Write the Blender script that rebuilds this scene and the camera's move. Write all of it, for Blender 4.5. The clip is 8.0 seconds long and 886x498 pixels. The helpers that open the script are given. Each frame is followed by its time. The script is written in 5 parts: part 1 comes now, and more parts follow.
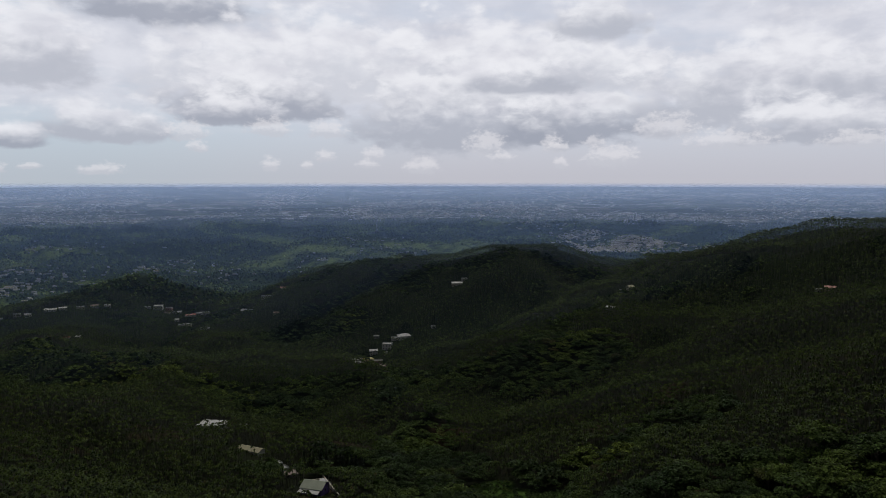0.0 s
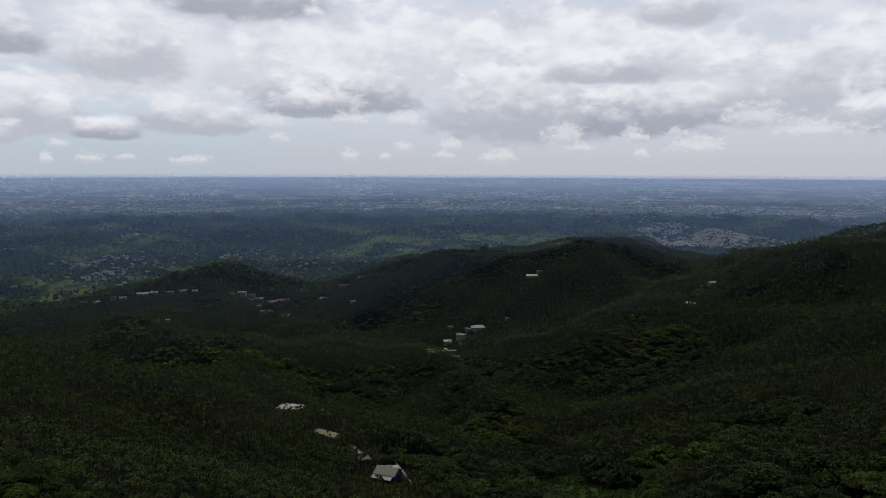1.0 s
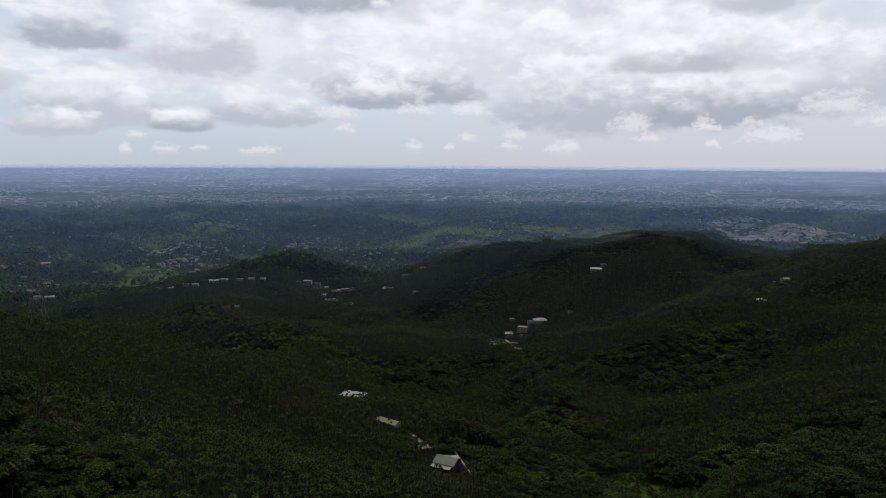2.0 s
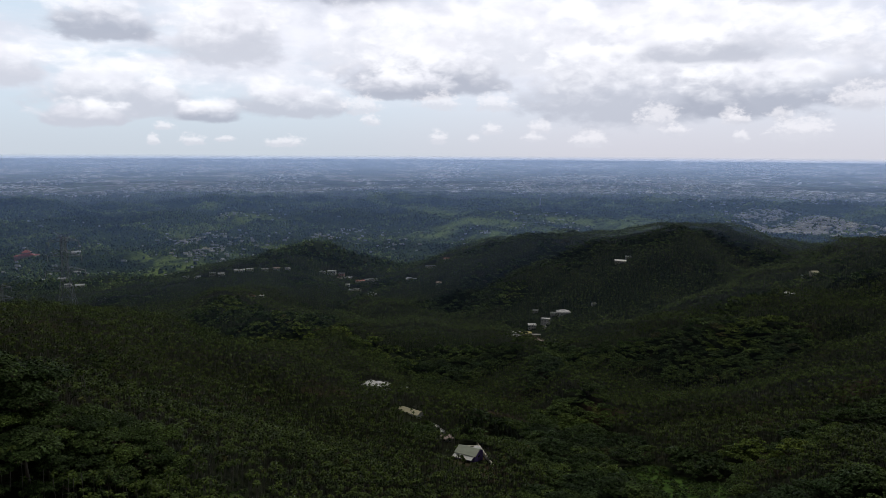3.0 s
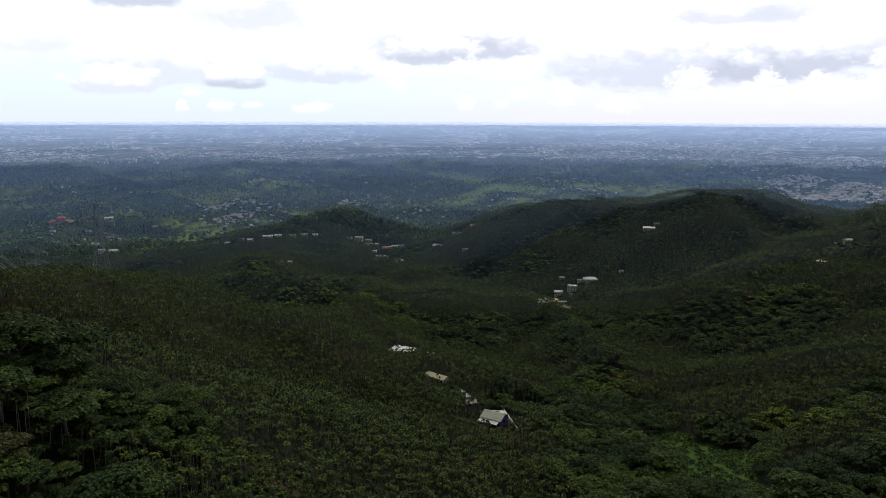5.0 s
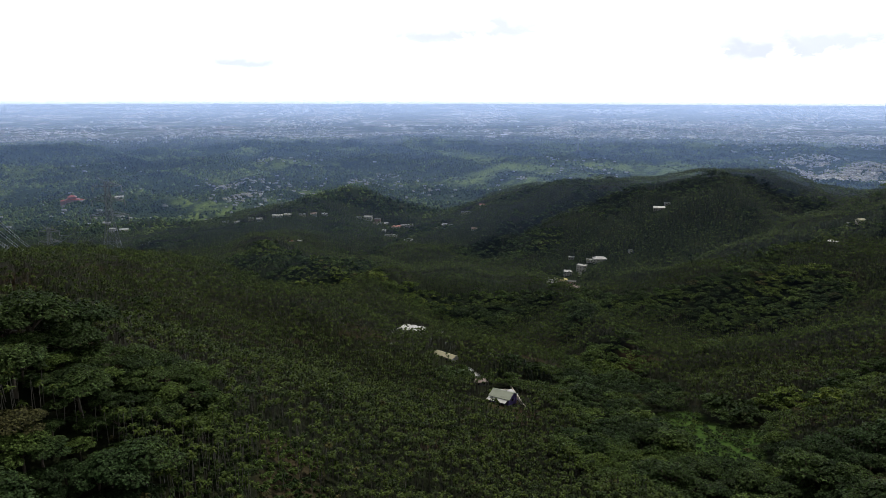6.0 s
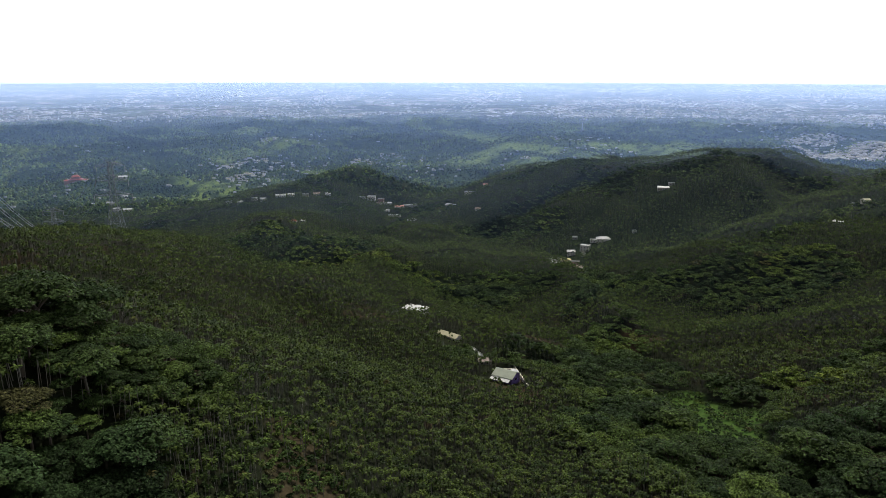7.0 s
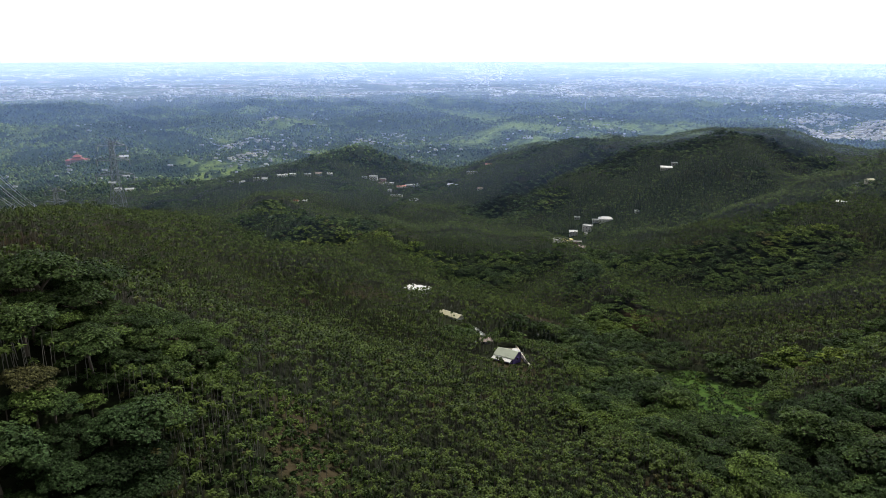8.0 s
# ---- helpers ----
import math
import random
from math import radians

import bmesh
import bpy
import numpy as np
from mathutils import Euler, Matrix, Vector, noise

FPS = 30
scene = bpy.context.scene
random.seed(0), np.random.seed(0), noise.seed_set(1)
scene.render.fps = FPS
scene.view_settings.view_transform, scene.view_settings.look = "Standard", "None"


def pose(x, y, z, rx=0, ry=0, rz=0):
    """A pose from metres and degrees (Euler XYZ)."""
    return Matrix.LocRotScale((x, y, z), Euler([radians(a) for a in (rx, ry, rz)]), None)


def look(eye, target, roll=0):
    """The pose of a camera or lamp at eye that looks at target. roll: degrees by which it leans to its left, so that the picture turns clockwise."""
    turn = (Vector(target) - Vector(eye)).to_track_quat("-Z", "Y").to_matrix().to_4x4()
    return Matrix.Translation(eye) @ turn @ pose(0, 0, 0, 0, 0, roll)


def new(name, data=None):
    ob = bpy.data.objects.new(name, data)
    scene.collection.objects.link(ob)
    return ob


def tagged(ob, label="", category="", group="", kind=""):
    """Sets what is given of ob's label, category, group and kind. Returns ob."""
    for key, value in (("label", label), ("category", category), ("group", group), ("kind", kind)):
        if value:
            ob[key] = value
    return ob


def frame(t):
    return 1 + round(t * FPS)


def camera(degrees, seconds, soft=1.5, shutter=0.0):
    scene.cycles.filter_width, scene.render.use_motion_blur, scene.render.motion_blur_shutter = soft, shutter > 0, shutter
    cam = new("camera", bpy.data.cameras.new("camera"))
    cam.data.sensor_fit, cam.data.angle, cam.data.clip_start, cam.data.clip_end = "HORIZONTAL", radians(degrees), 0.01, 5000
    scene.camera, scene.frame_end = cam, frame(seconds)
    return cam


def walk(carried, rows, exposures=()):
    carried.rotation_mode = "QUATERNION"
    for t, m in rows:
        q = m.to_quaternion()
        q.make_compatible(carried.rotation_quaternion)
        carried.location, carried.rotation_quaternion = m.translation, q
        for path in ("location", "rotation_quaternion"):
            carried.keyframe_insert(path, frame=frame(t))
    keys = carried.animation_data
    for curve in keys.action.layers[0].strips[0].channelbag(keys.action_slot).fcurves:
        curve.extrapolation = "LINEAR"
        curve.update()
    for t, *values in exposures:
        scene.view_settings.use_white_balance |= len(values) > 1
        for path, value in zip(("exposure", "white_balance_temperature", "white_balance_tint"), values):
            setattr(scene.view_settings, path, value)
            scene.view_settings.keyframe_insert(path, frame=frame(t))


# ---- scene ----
EYE = 200.0
cam = camera(63.6, 8.0, soft=0.6)
# seconds, drift x y z from the hovering place, yaw, pitch, roll
PATH = [
    (0.0, -1.40, 1.00, -0.40, 0.68, -5.65, 0.02),
    (0.5, -0.98, 0.77, -0.32, 3.73, -5.98, 0.06),
    (1.0, -0.61, 0.57, -0.24, 6.77, -6.34, 0.17),
    (1.5, -0.29, 0.39, -0.18, 9.78, -6.70, 0.23),
    (3.0, 0.38, 0.02, -0.04, 13.75, -7.78, 0.35),
    (3.5, 0.50, -0.05, -0.02, 14.32, -8.25, 0.29),
    (4.0, 0.58, -0.09, -0.00, 14.83, -8.93, 0.27),
    (4.5, 0.60, -0.10, 0.00, 15.38, -9.68, 0.21),
    (6.0, 0.60, -0.10, 0.00, 16.64, -12.12, 0.11),
    (6.5, 0.60, -0.10, 0.00, 16.81, -12.94, 0.08),
    (7.0, 0.60, -0.10, 0.00, 16.92, -13.73, 0.07),
    (7.5, 0.60, -0.10, 0.00, 17.03, -14.55, 0.06),
    (8.0, 0.60, -0.10, 0.00, 17.09, -15.33, 0.06),
]
EXPOSURES = [(0.0, 0.0), (1.5, 0.1), (3.0, 0.36), (4.5, 0.68), (6.0, 1.24), (7.0, 1.64), (8.0, 1.98)]
walk(cam, [(t, pose(x, y, EYE + z, 90 + pitch, 0, yaw) @ pose(0, 0, 0, 0, 0, roll)) for t, x, y, z, yaw, pitch, roll in PATH], EXPOSURES)


# ---- node helpers ----
class Tree:
    def __init__(self, tree):
        self.t = tree
        tree.nodes.clear()

    def node(self, kind, **props):
        n = self.t.nodes.new(kind)
        for key, value in props.items():
            if key == "operation":
                n.operation = value
            elif key == "blend_type":
                n.blend_type = value
            elif key == "data_type":
                n.data_type = value
        return n

    def put(self, socket, value):
        if isinstance(value, bpy.types.NodeSocket):
            self.t.links.new(value, socket)
        else:
            socket.default_value = value

    def math(self, op, a, b=0.0, c=0.0, clamp=False):
        n = self.node("ShaderNodeMath", operation=op)
        n.use_clamp = clamp
        for s, v in zip(n.inputs, (a, b, c)):
            self.put(s, v)
        return n.outputs[0]

    def vec(self, op, a, b=(0, 0, 0)):
        n = self.node("ShaderNodeVectorMath", operation=op)
        self.put(n.inputs[0], a)
        if op not in ("LENGTH", "NORMALIZE"):
            self.put(n.inputs[1], b)
        return n.outputs["Value"] if op in ("LENGTH", "DOT_PRODUCT") else n.outputs[0]

    def noise(self, vector, scale, detail=4.0, rough=0.55, distortion=0.0, colour=False):
        n = self.node("ShaderNodeTexNoise")
        self.put(n.inputs["Vector"], vector)
        self.put(n.inputs["Scale"], scale)
        self.put(n.inputs["Detail"], detail)
        self.put(n.inputs["Roughness"], rough)
        self.put(n.inputs["Distortion"], distortion)
        return n.outputs["Color" if colour else "Fac"]

    def step(self, value, lo, hi, a=0.0, b=1.0):
        n = self.node("ShaderNodeMapRange")
        n.interpolation_type = "SMOOTHSTEP"
        for s, v in zip(n.inputs, (value, lo, hi, a, b)):
            self.put(s, v)
        return n.outputs[0]

    def mix(self, fac, a, b, blend="MIX"):
        n = self.node("ShaderNodeMix", data_type="RGBA", blend_type=blend)
        self.put(n.inputs[0], fac)
        self.put(n.inputs[6], a)
        self.put(n.inputs[7], b)
        return n.outputs[2]


def rgb(r, g, b):
    return (r, g, b, 1.0)


# ---- world: hazy tropical sky with broken cumulus ----
SUN_EL, SUN_AZ = 62.0, 8.0
world = bpy.data.worlds.new("sky")
scene.world = world
world.use_nodes = True
w = Tree(world.node_tree)
direction = w.node("ShaderNodeTexCoord").outputs["Generated"]
sep = w.node("ShaderNodeSeparateXYZ")
w.put(sep.inputs[0], direction)
azim = w.math("MULTIPLY", w.math("ARCTAN2", sep.outputs[0], sep.outputs[1]), 57.2958)
elev = w.math("MULTIPLY", w.math("ARCSINE", sep.outputs[2]), 57.2958)
sky = w.node("ShaderNodeTexSky")
sky.sky_type = "NISHITA"
sky.sun_disc = False
sky.sun_elevation, sky.sun_rotation = radians(SUN_EL), radians(SUN_AZ)
sky.dust_density = 3.0
comb = w.node("ShaderNodeCombineXYZ")
w.put(comb.inputs[0], azim)
w.put(comb.inputs[1], elev)
uv = comb.outputs[0]
lump = w.node("ShaderNodeTexVoronoi")
lump.feature = "SMOOTH_F1"
w.put(lump.inputs["Vector"], w.vec("MULTIPLY", uv, (0.55, 0.85, 1.0)))
w.put(lump.inputs["Scale"], 1.0)
w.put(lump.inputs["Smoothness"], 0.5)
broad = w.math("SUBTRACT", w.noise(w.vec("MULTIPLY", uv, (0.17, 0.42, 1.0)), 1.0, 5.0, 0.55), 0.5)
fleece = w.math("SUBTRACT", w.noise(w.vec("MULTIPLY", uv, (0.70, 1.15, 1.0)), 1.0, 4.0, 0.52, 0.3), 0.5)
curl = w.math("SUBTRACT", w.noise(w.vec("MULTIPLY", uv, (1.7, 2.6, 1.0)), 1.0, 5.0, 0.6, 0.2), 0.5)
# billows of the large clouds and of the small ones
billow = w.math("ADD", w.math("MULTIPLY_ADD", broad, 1.5, w.math("MULTIPLY", fleece, 0.85)), w.math("MULTIPLY_ADD", lump.outputs["Distance"], 0.5, -0.25))
tuft = w.math("ADD", w.math("MULTIPLY", fleece, 1.1), w.math("MULTIPLY", curl, 1.9))


def heap(a, base, half, tall, rough, hard):
    """A flat-bottomed cloud: how much of it covers the sky, and how high one looks above its base."""
    across = w.math("MULTIPLY", w.math("SUBTRACT", azim, a), 1 / half)
    up = w.math("MULTIPLY", w.math("SUBTRACT", elev, base), 1 / tall)
    d = w.node("ShaderNodeCombineXYZ")
    w.put(d.inputs[0], across)
    w.put(d.inputs[1], w.math("MAXIMUM", up, w.math("MULTIPLY", up, -2.6)))
    reach = w.math("ADD", w.vec("LENGTH", d.outputs[0]), rough)
    return w.step(reach, 1.0 - hard, 1.0 + hard, 1.0, 0.0), up


# azimuth to the right, elevation of the base, half width, height, darkness of the base
HEAPS = [(-21.59, 12.07, 6.5, 2.87, 1), (-38.77, 8.5, 3.26, 2.49, 1), (-29.95, 7.76, 4.21, 3.92, 0.55), (-37.67, 3.29, 5.43, 3.26, 0.6),
         (-10.91, 7.2, 12.29, 4.64, 0.1), (-15.08, 5.32, 6.25, 3.42, 1), (-16.86, 4.56, 3.7, 1.84, 0.9), (4.9, 7.34, 11.95, 4.41, 0.25),
         (0.92, 4.05, 8, 5.44, 0.75), (9.78, 3.84, 6.15, 3.43, 1), (5.98, 7.24, 5.04, 1.99, 0.7), (24.15, 5.31, 8.89, 5.45, 0.6),
         (27.05, 3.26, 6.11, 2.17, 0.7), (11.3, 11.37, 3.38, 2.79, 0.6), (-25.95, 3.35, 4.56, 2.26, 0.7), (-31.48, 2.56, 2.31, 1.37, 1),
         (-40.19, 2.2, 2.99, 1.49, 0.6), (-45.07, 5.01, 2.79, 2.37, 0.5)]
# the same without darkness
PUFFS = [(-20.16, 3.02, 1.63, 1.25), (-14.13, 3.39, 1.8, 1.2), (-9.61, 3.32, 1.64, 1.18), (16.43, 3.12, 2.56, 1.68), (20.91, 2.26, 3.3, 1.32),
         (29.25, 2.21, 2.7, 1.15), (-19.48, 2.06, 0.84, 0.8), (-6.16, 1.54, 0.94, 0.93), (-6.7, 0.88, 0.93, 0.62), (-14.19, 0.7, 0.79, 0.91),
         (-9.94, 1.39, 0.85, 0.79), (-11.37, 0.81, 0.57, 0.53), (-2.36, 0.49, 1.44, 1.21), (-30.62, 0.7, 0.84, 0.39), (-26.07, 0.38, 1.65, 0.65),
         (2.62, 1.93, 1.66, 1.77), (8.59, 0.87, 0.61, 0.97), (11.25, 2.48, 0.99, 0.78), (12.51, 1.13, 2.05, 1.47), (8.37, 2.1, 0.94, 0.79),
         (3.99, 1.4, 1.23, 0.67), (-34.91, 1.53, 0.79, 0.53), (-35.65, 0.41, 0.49, 0.74), (-32.91, 0.48, 0.95, 0.63), (7.93, 2.22, 0.98, 1)]
# drifting cover seen in perspective: noise on a plane overhead
dome = w.math("ADD", w.math("MAXIMUM", sep.outputs[2], 0.0), 0.10)
plane = w.node("ShaderNodeCombineXYZ")
w.put(plane.inputs[0], w.math("DIVIDE", sep.outputs[0], dome))
w.put(plane.inputs[1], w.math("DIVIDE", sep.outputs[1], dome))
cover = w.noise(plane.outputs[0], 0.75, 6.0, 0.58, 0.3)
fine = w.noise(w.vec("MULTIPLY", uv, (0.26, 0.50, 1.0)), 1.0, 4.0, 0.5, 0.2)
veil = w.math("MULTIPLY", w.step(cover, 0.32, 0.56), w.step(elev, 2.5, 6.5, 0.0, 1.0))
clear = w.mix(w.step(elev, -1.0, 5.0), rgb(0.56, 0.57, 0.63), rgb(0.58, 0.63, 0.72))
clear = w.mix(w.step(azim, -30.0, 2.0), w.mix(1.0, clear, rgb(0.92, 1.0, 1.02), "MULTIPLY"), w.mix(1.0, clear, rgb(1.01, 1.0, 1.02), "MULTIPLY"))
nish = w.mix(1.0, sky.outputs[0], rgb(0.10, 0.10, 0.10), "MULTIPLY")
blue = w.mix(0.88, nish, clear)
cloud = w.mix(w.step(fine, 0.3, 0.72), rgb(0.59, 0.605, 0.685), rgb(0.755, 0.76, 0.825))
c = w.mix(w.math("MULTIPLY", veil, 0.9), blue, cloud)
for a, base, half, tall, dark in HEAPS:
    cover_by, up = heap(a, base, half, tall, billow, 0.27)
    grey = w.mix(dark, rgb(0.65, 0.665, 0.73), rgb(0.34, 0.365, 0.44))
    tone = w.mix(w.step(w.math("MULTIPLY_ADD", fleece, -0.8, w.math("MULTIPLY_ADD", broad, -0.8, up)), -0.10, 0.70), grey, w.mix(w.step(fine, 0.3, 0.62), rgb(0.69, 0.695, 0.76), rgb(0.845, 0.85, 0.895)))
    c = w.mix(w.math("MULTIPLY", cover_by, 0.85), c, tone)
for a, base, half, tall in PUFFS:
    cover_by, up = heap(a, base + 0.15 * tall, 0.85 * half, 0.8 * tall, tuft, 0.4)
    tone = w.mix(w.step(w.math("MULTIPLY_ADD", curl, -1.0, up), -0.1, 0.5), rgb(0.56, 0.57, 0.63), rgb(0.76, 0.75, 0.79))
    c = w.mix(w.math("MULTIPLY", cover_by, 0.6), c, tone)
shade = w.mix(w.step(cover, 0.35, 0.65), rgb(0.040, 0.042, 0.048), rgb(0.085, 0.088, 0.095))
c = w.mix(w.step(elev, 15.0, 30.0), c, shade)
behind = w.math("MULTIPLY", w.step(w.math("ABSOLUTE", azim), 65.0, 110.0), w.step(elev, -2.0, 8.0, 0.5, 1.0))
c = w.mix(behind, c, shade)
below = w.step(elev, -6.0, -1.0)
c = w.mix(below, rgb(0.06, 0.08, 0.07), c)
bg = w.node("ShaderNodeBackground")
w.put(bg.inputs[0], c)
w.put(bg.inputs[1], 1.0)
out = w.node("ShaderNodeOutputWorld")
w.put(out.inputs[0], bg.outputs[0])

sun = new("sun", bpy.data.lights.new("sun", "SUN"))
sun.data.energy, sun.data.angle, sun.data.color = 0.90, radians(3), (1.0, 0.95, 0.86)
sun.matrix_world = look((0, 0, 0), (-math.sin(radians(SUN_AZ)) * math.cos(radians(SUN_EL)), -math.cos(radians(SUN_AZ)) * math.cos(radians(SUN_EL)), -math.sin(radians(SUN_EL))))


# ---- materials ----
def material(name):
    m = bpy.data.materials.new(name)
    m.use_nodes = True
    return m, Tree(m.node_tree)


def finish(n, shader):
    o = n.node("ShaderNodeOutputMaterial")
    n.put(o.inputs[0], shader)


def principled(n, colour, rough=0.8, metal=0.0, spec=0.3, normal=None):
    p = n.node("ShaderNodeBsdfPrincipled")
    n.put(p.inputs["Base Color"], colour)
    n.put(p.inputs["Roughness"], rough)
    n.put(p.inputs["Metallic"], metal)
    n.put(p.inputs["Specular IOR Level"], spec)
    if normal is not None:
        n.put(p.inputs["Normal"], normal)
    return p.outputs[0]


def bump(n, height, strength=0.5, distance=0.1):
    b = n.node("ShaderNodeBump")
    n.put(b.inputs["Strength"], strength)
    n.put(b.inputs["Distance"], distance)
    n.put(b.inputs["Height"], height)
    return b.outputs[0]


def leaf_material(name, dark, light, lush, dry, translucent=0.12, lushness=0.1, dryness=0.04, patches=None, grain=0.0042, mottle=1.0):
    """Leaves whose tone changes from plant to plant (attribute or object) and a little from leaf to leaf."""
    m, n = material(name)
    geo = n.node("ShaderNodeNewGeometry")
    pos = geo.outputs["Position"]
    island = geo.outputs["Random Per Island"]
    plant = n.node("ShaderNodeAttribute")
    plant.attribute_name = "tone"
    tone = n.math("FRACT", n.math("ADD", plant.outputs["Fac"], n.node("ShaderNodeObjectInfo").outputs["Random"]))
    broad = n.noise(pos, 0.012, 3.0)
    c = n.mix(n.step(tone, 0.0, 0.85), dark, light)
    c = n.mix(n.step(broad, 0.42, 0.68, 0.0, 0.15), c, n.mix(0.35, dark, dry))
    again = n.math("FRACT", n.math("MULTIPLY", tone, 7.31))
    c = n.mix(n.step(again, 1.0 - lushness, 1.0 - lushness * 0.6, 0.0, 0.85), c, lush)
    c = n.mix(n.step(n.math("FRACT", n.math("MULTIPLY", tone, 13.7)), 1.0 - dryness, 1.0 - dryness * 0.5, 0.0, 0.7), c, dry)
    c = n.mix(n.step(island, 0.98, 1.0, 0.0, 0.4), c, dry)
    # further tones by area: other growth, and on the far canopy painted sunlight
    if patches:
        sort = n.noise(n.vec("MULTIPLY", pos, (0.8, 1.0, 0.0)), grain, 5.0, 0.62)
        c = n.mix(n.step(sort, 0.50, 0.60, 0.0, 0.9), c, n.mix(n.step(tone, 0.1, 0.9), patches[1], patches[2]))
        c = n.mix(n.step(sort, 0.38, 0.48, 0.9, 0.0), c, n.mix(1.0, patches[0], n.step(tone, 0.0, 1.0, 0.7, 1.4), "MULTIPLY"))
    # sprays of leaflets: light and dark at the size of a hand to an arm
    sprays = n.step(n.noise(pos, 1.5, 3.0, 0.75), 0.36, 0.66, 1.0 - 0.7 * mottle, 1.0 + 0.6 * mottle)
    bright = n.math("MULTIPLY", n.math("ADD", n.math("MULTIPLY", island, 1.0), 0.5), sprays)
    c = n.mix(1.0, c, bright, "MULTIPLY")
    tr = n.node("ShaderNodeBsdfTranslucent")
    n.put(tr.inputs[0], n.mix(1.0, c, rgb(1.2, 1.25, 0.6), "MULTIPLY"))
    mixs = n.node("ShaderNodeMixShader")
    n.put(mixs.inputs[0], translucent)
    n.put(mixs.inputs[1], principled(n, c, 0.65, 0.0, 0.06))
    n.put(mixs.inputs[2], tr.outputs[0])
    finish(n, mixs.outputs[0])
    return m


PALM = leaf_material("palm_leaf", rgb(0.020, 0.034, 0.010), rgb(0.064, 0.094, 0.022), rgb(0.075, 0.105, 0.022), rgb(0.075, 0.062, 0.024), 0.10, 0.12, 0.015, mottle=0.5)
LEAF = leaf_material("broad_leaf", rgb(0.027, 0.049, 0.017), rgb(0.056, 0.090, 0.026), rgb(0.080, 0.122, 0.028), rgb(0.085, 0.070, 0.032), 0.12, 0.22, 0.045,
                     (rgb(0.028, 0.050, 0.019), rgb(0.056, 0.094, 0.024), rgb(0.090, 0.132, 0.027)), 0.013)
LUSH = leaf_material("young_leaf", rgb(0.055, 0.090, 0.020), rgb(0.105, 0.150, 0.028), rgb(0.14, 0.185, 0.035), rgb(0.12, 0.10, 0.035), 0.14, 0.2, 0.04)
NEEDLE = leaf_material("conifer_needle", rgb(0.012, 0.022, 0.013), rgb(0.024, 0.038, 0.019), rgb(0.03, 0.046, 0.02), rgb(0.03, 0.03, 0.018), 0.05, 0.1, 0.02)
# far greens hold the lowland's sunlight in their colour, strongest in patches
WOOD = leaf_material("far_canopy", rgb(0.042, 0.078, 0.030), rgb(0.115, 0.17, 0.052), rgb(0.17, 0.22, 0.06), rgb(0.12, 0.12, 0.05), 0.10, 0.2, 0.05,
                     (rgb(0.030, 0.055, 0.028), rgb(0.11, 0.175, 0.046), rgb(0.27, 0.34, 0.085)), mottle=0.0)


def plain_material(name, colour, rough=0.7, metal=0.0, vary=0.35, scale=0.6, spec=0.3):
    m, n = material(name)
    pos = n.node("ShaderNodeNewGeometry").outputs["Position"]
    a = n.noise(pos, scale, 5.0, 0.6)
    b = n.noise(pos, scale * 9, 3.0)
    v = n.math("ADD", n.math("MULTIPLY", a, vary), n.math("MULTIPLY", b, vary * 0.5))
    v = n.math("ADD", v, 1.0 - vary * 0.75)
    finish(n, principled(n, n.mix(1.0, rgb(*colour), v, "MULTIPLY"), rough, metal, spec, bump(n, b, 0.25, 0.05)))
    return m


TRUNK = plain_material("palm_trunk", (0.17, 0.16, 0.13), 0.9, vary=0.6, scale=0.5)
BARK = plain_material("bark", (0.12, 0.10, 0.075), 0.9, vary=0.6, scale=0.8)


# open grassland among the hills, and sunlit ground painted as grass: x, y, half width, half depth
LIT_MEADOWS = [(95, 2230, 170, 330), (-570, 2190, 110, 180), (-1285, 2310, 160, 120), (-930, 1370, 90, 60), (-800, 1290, 60, 50), (-1010, 1440, 60, 50), (-575, 2520, 60, 60),
           (-330, 2050, 120, 80), (-1040, 1500, 120, 90), (-150, 2480, 200, 120), (-420, 2350, 150, 120), (-100, 2150, 110, 70), (40, 2620, 180, 110), (-640, 2620, 110, 80)]


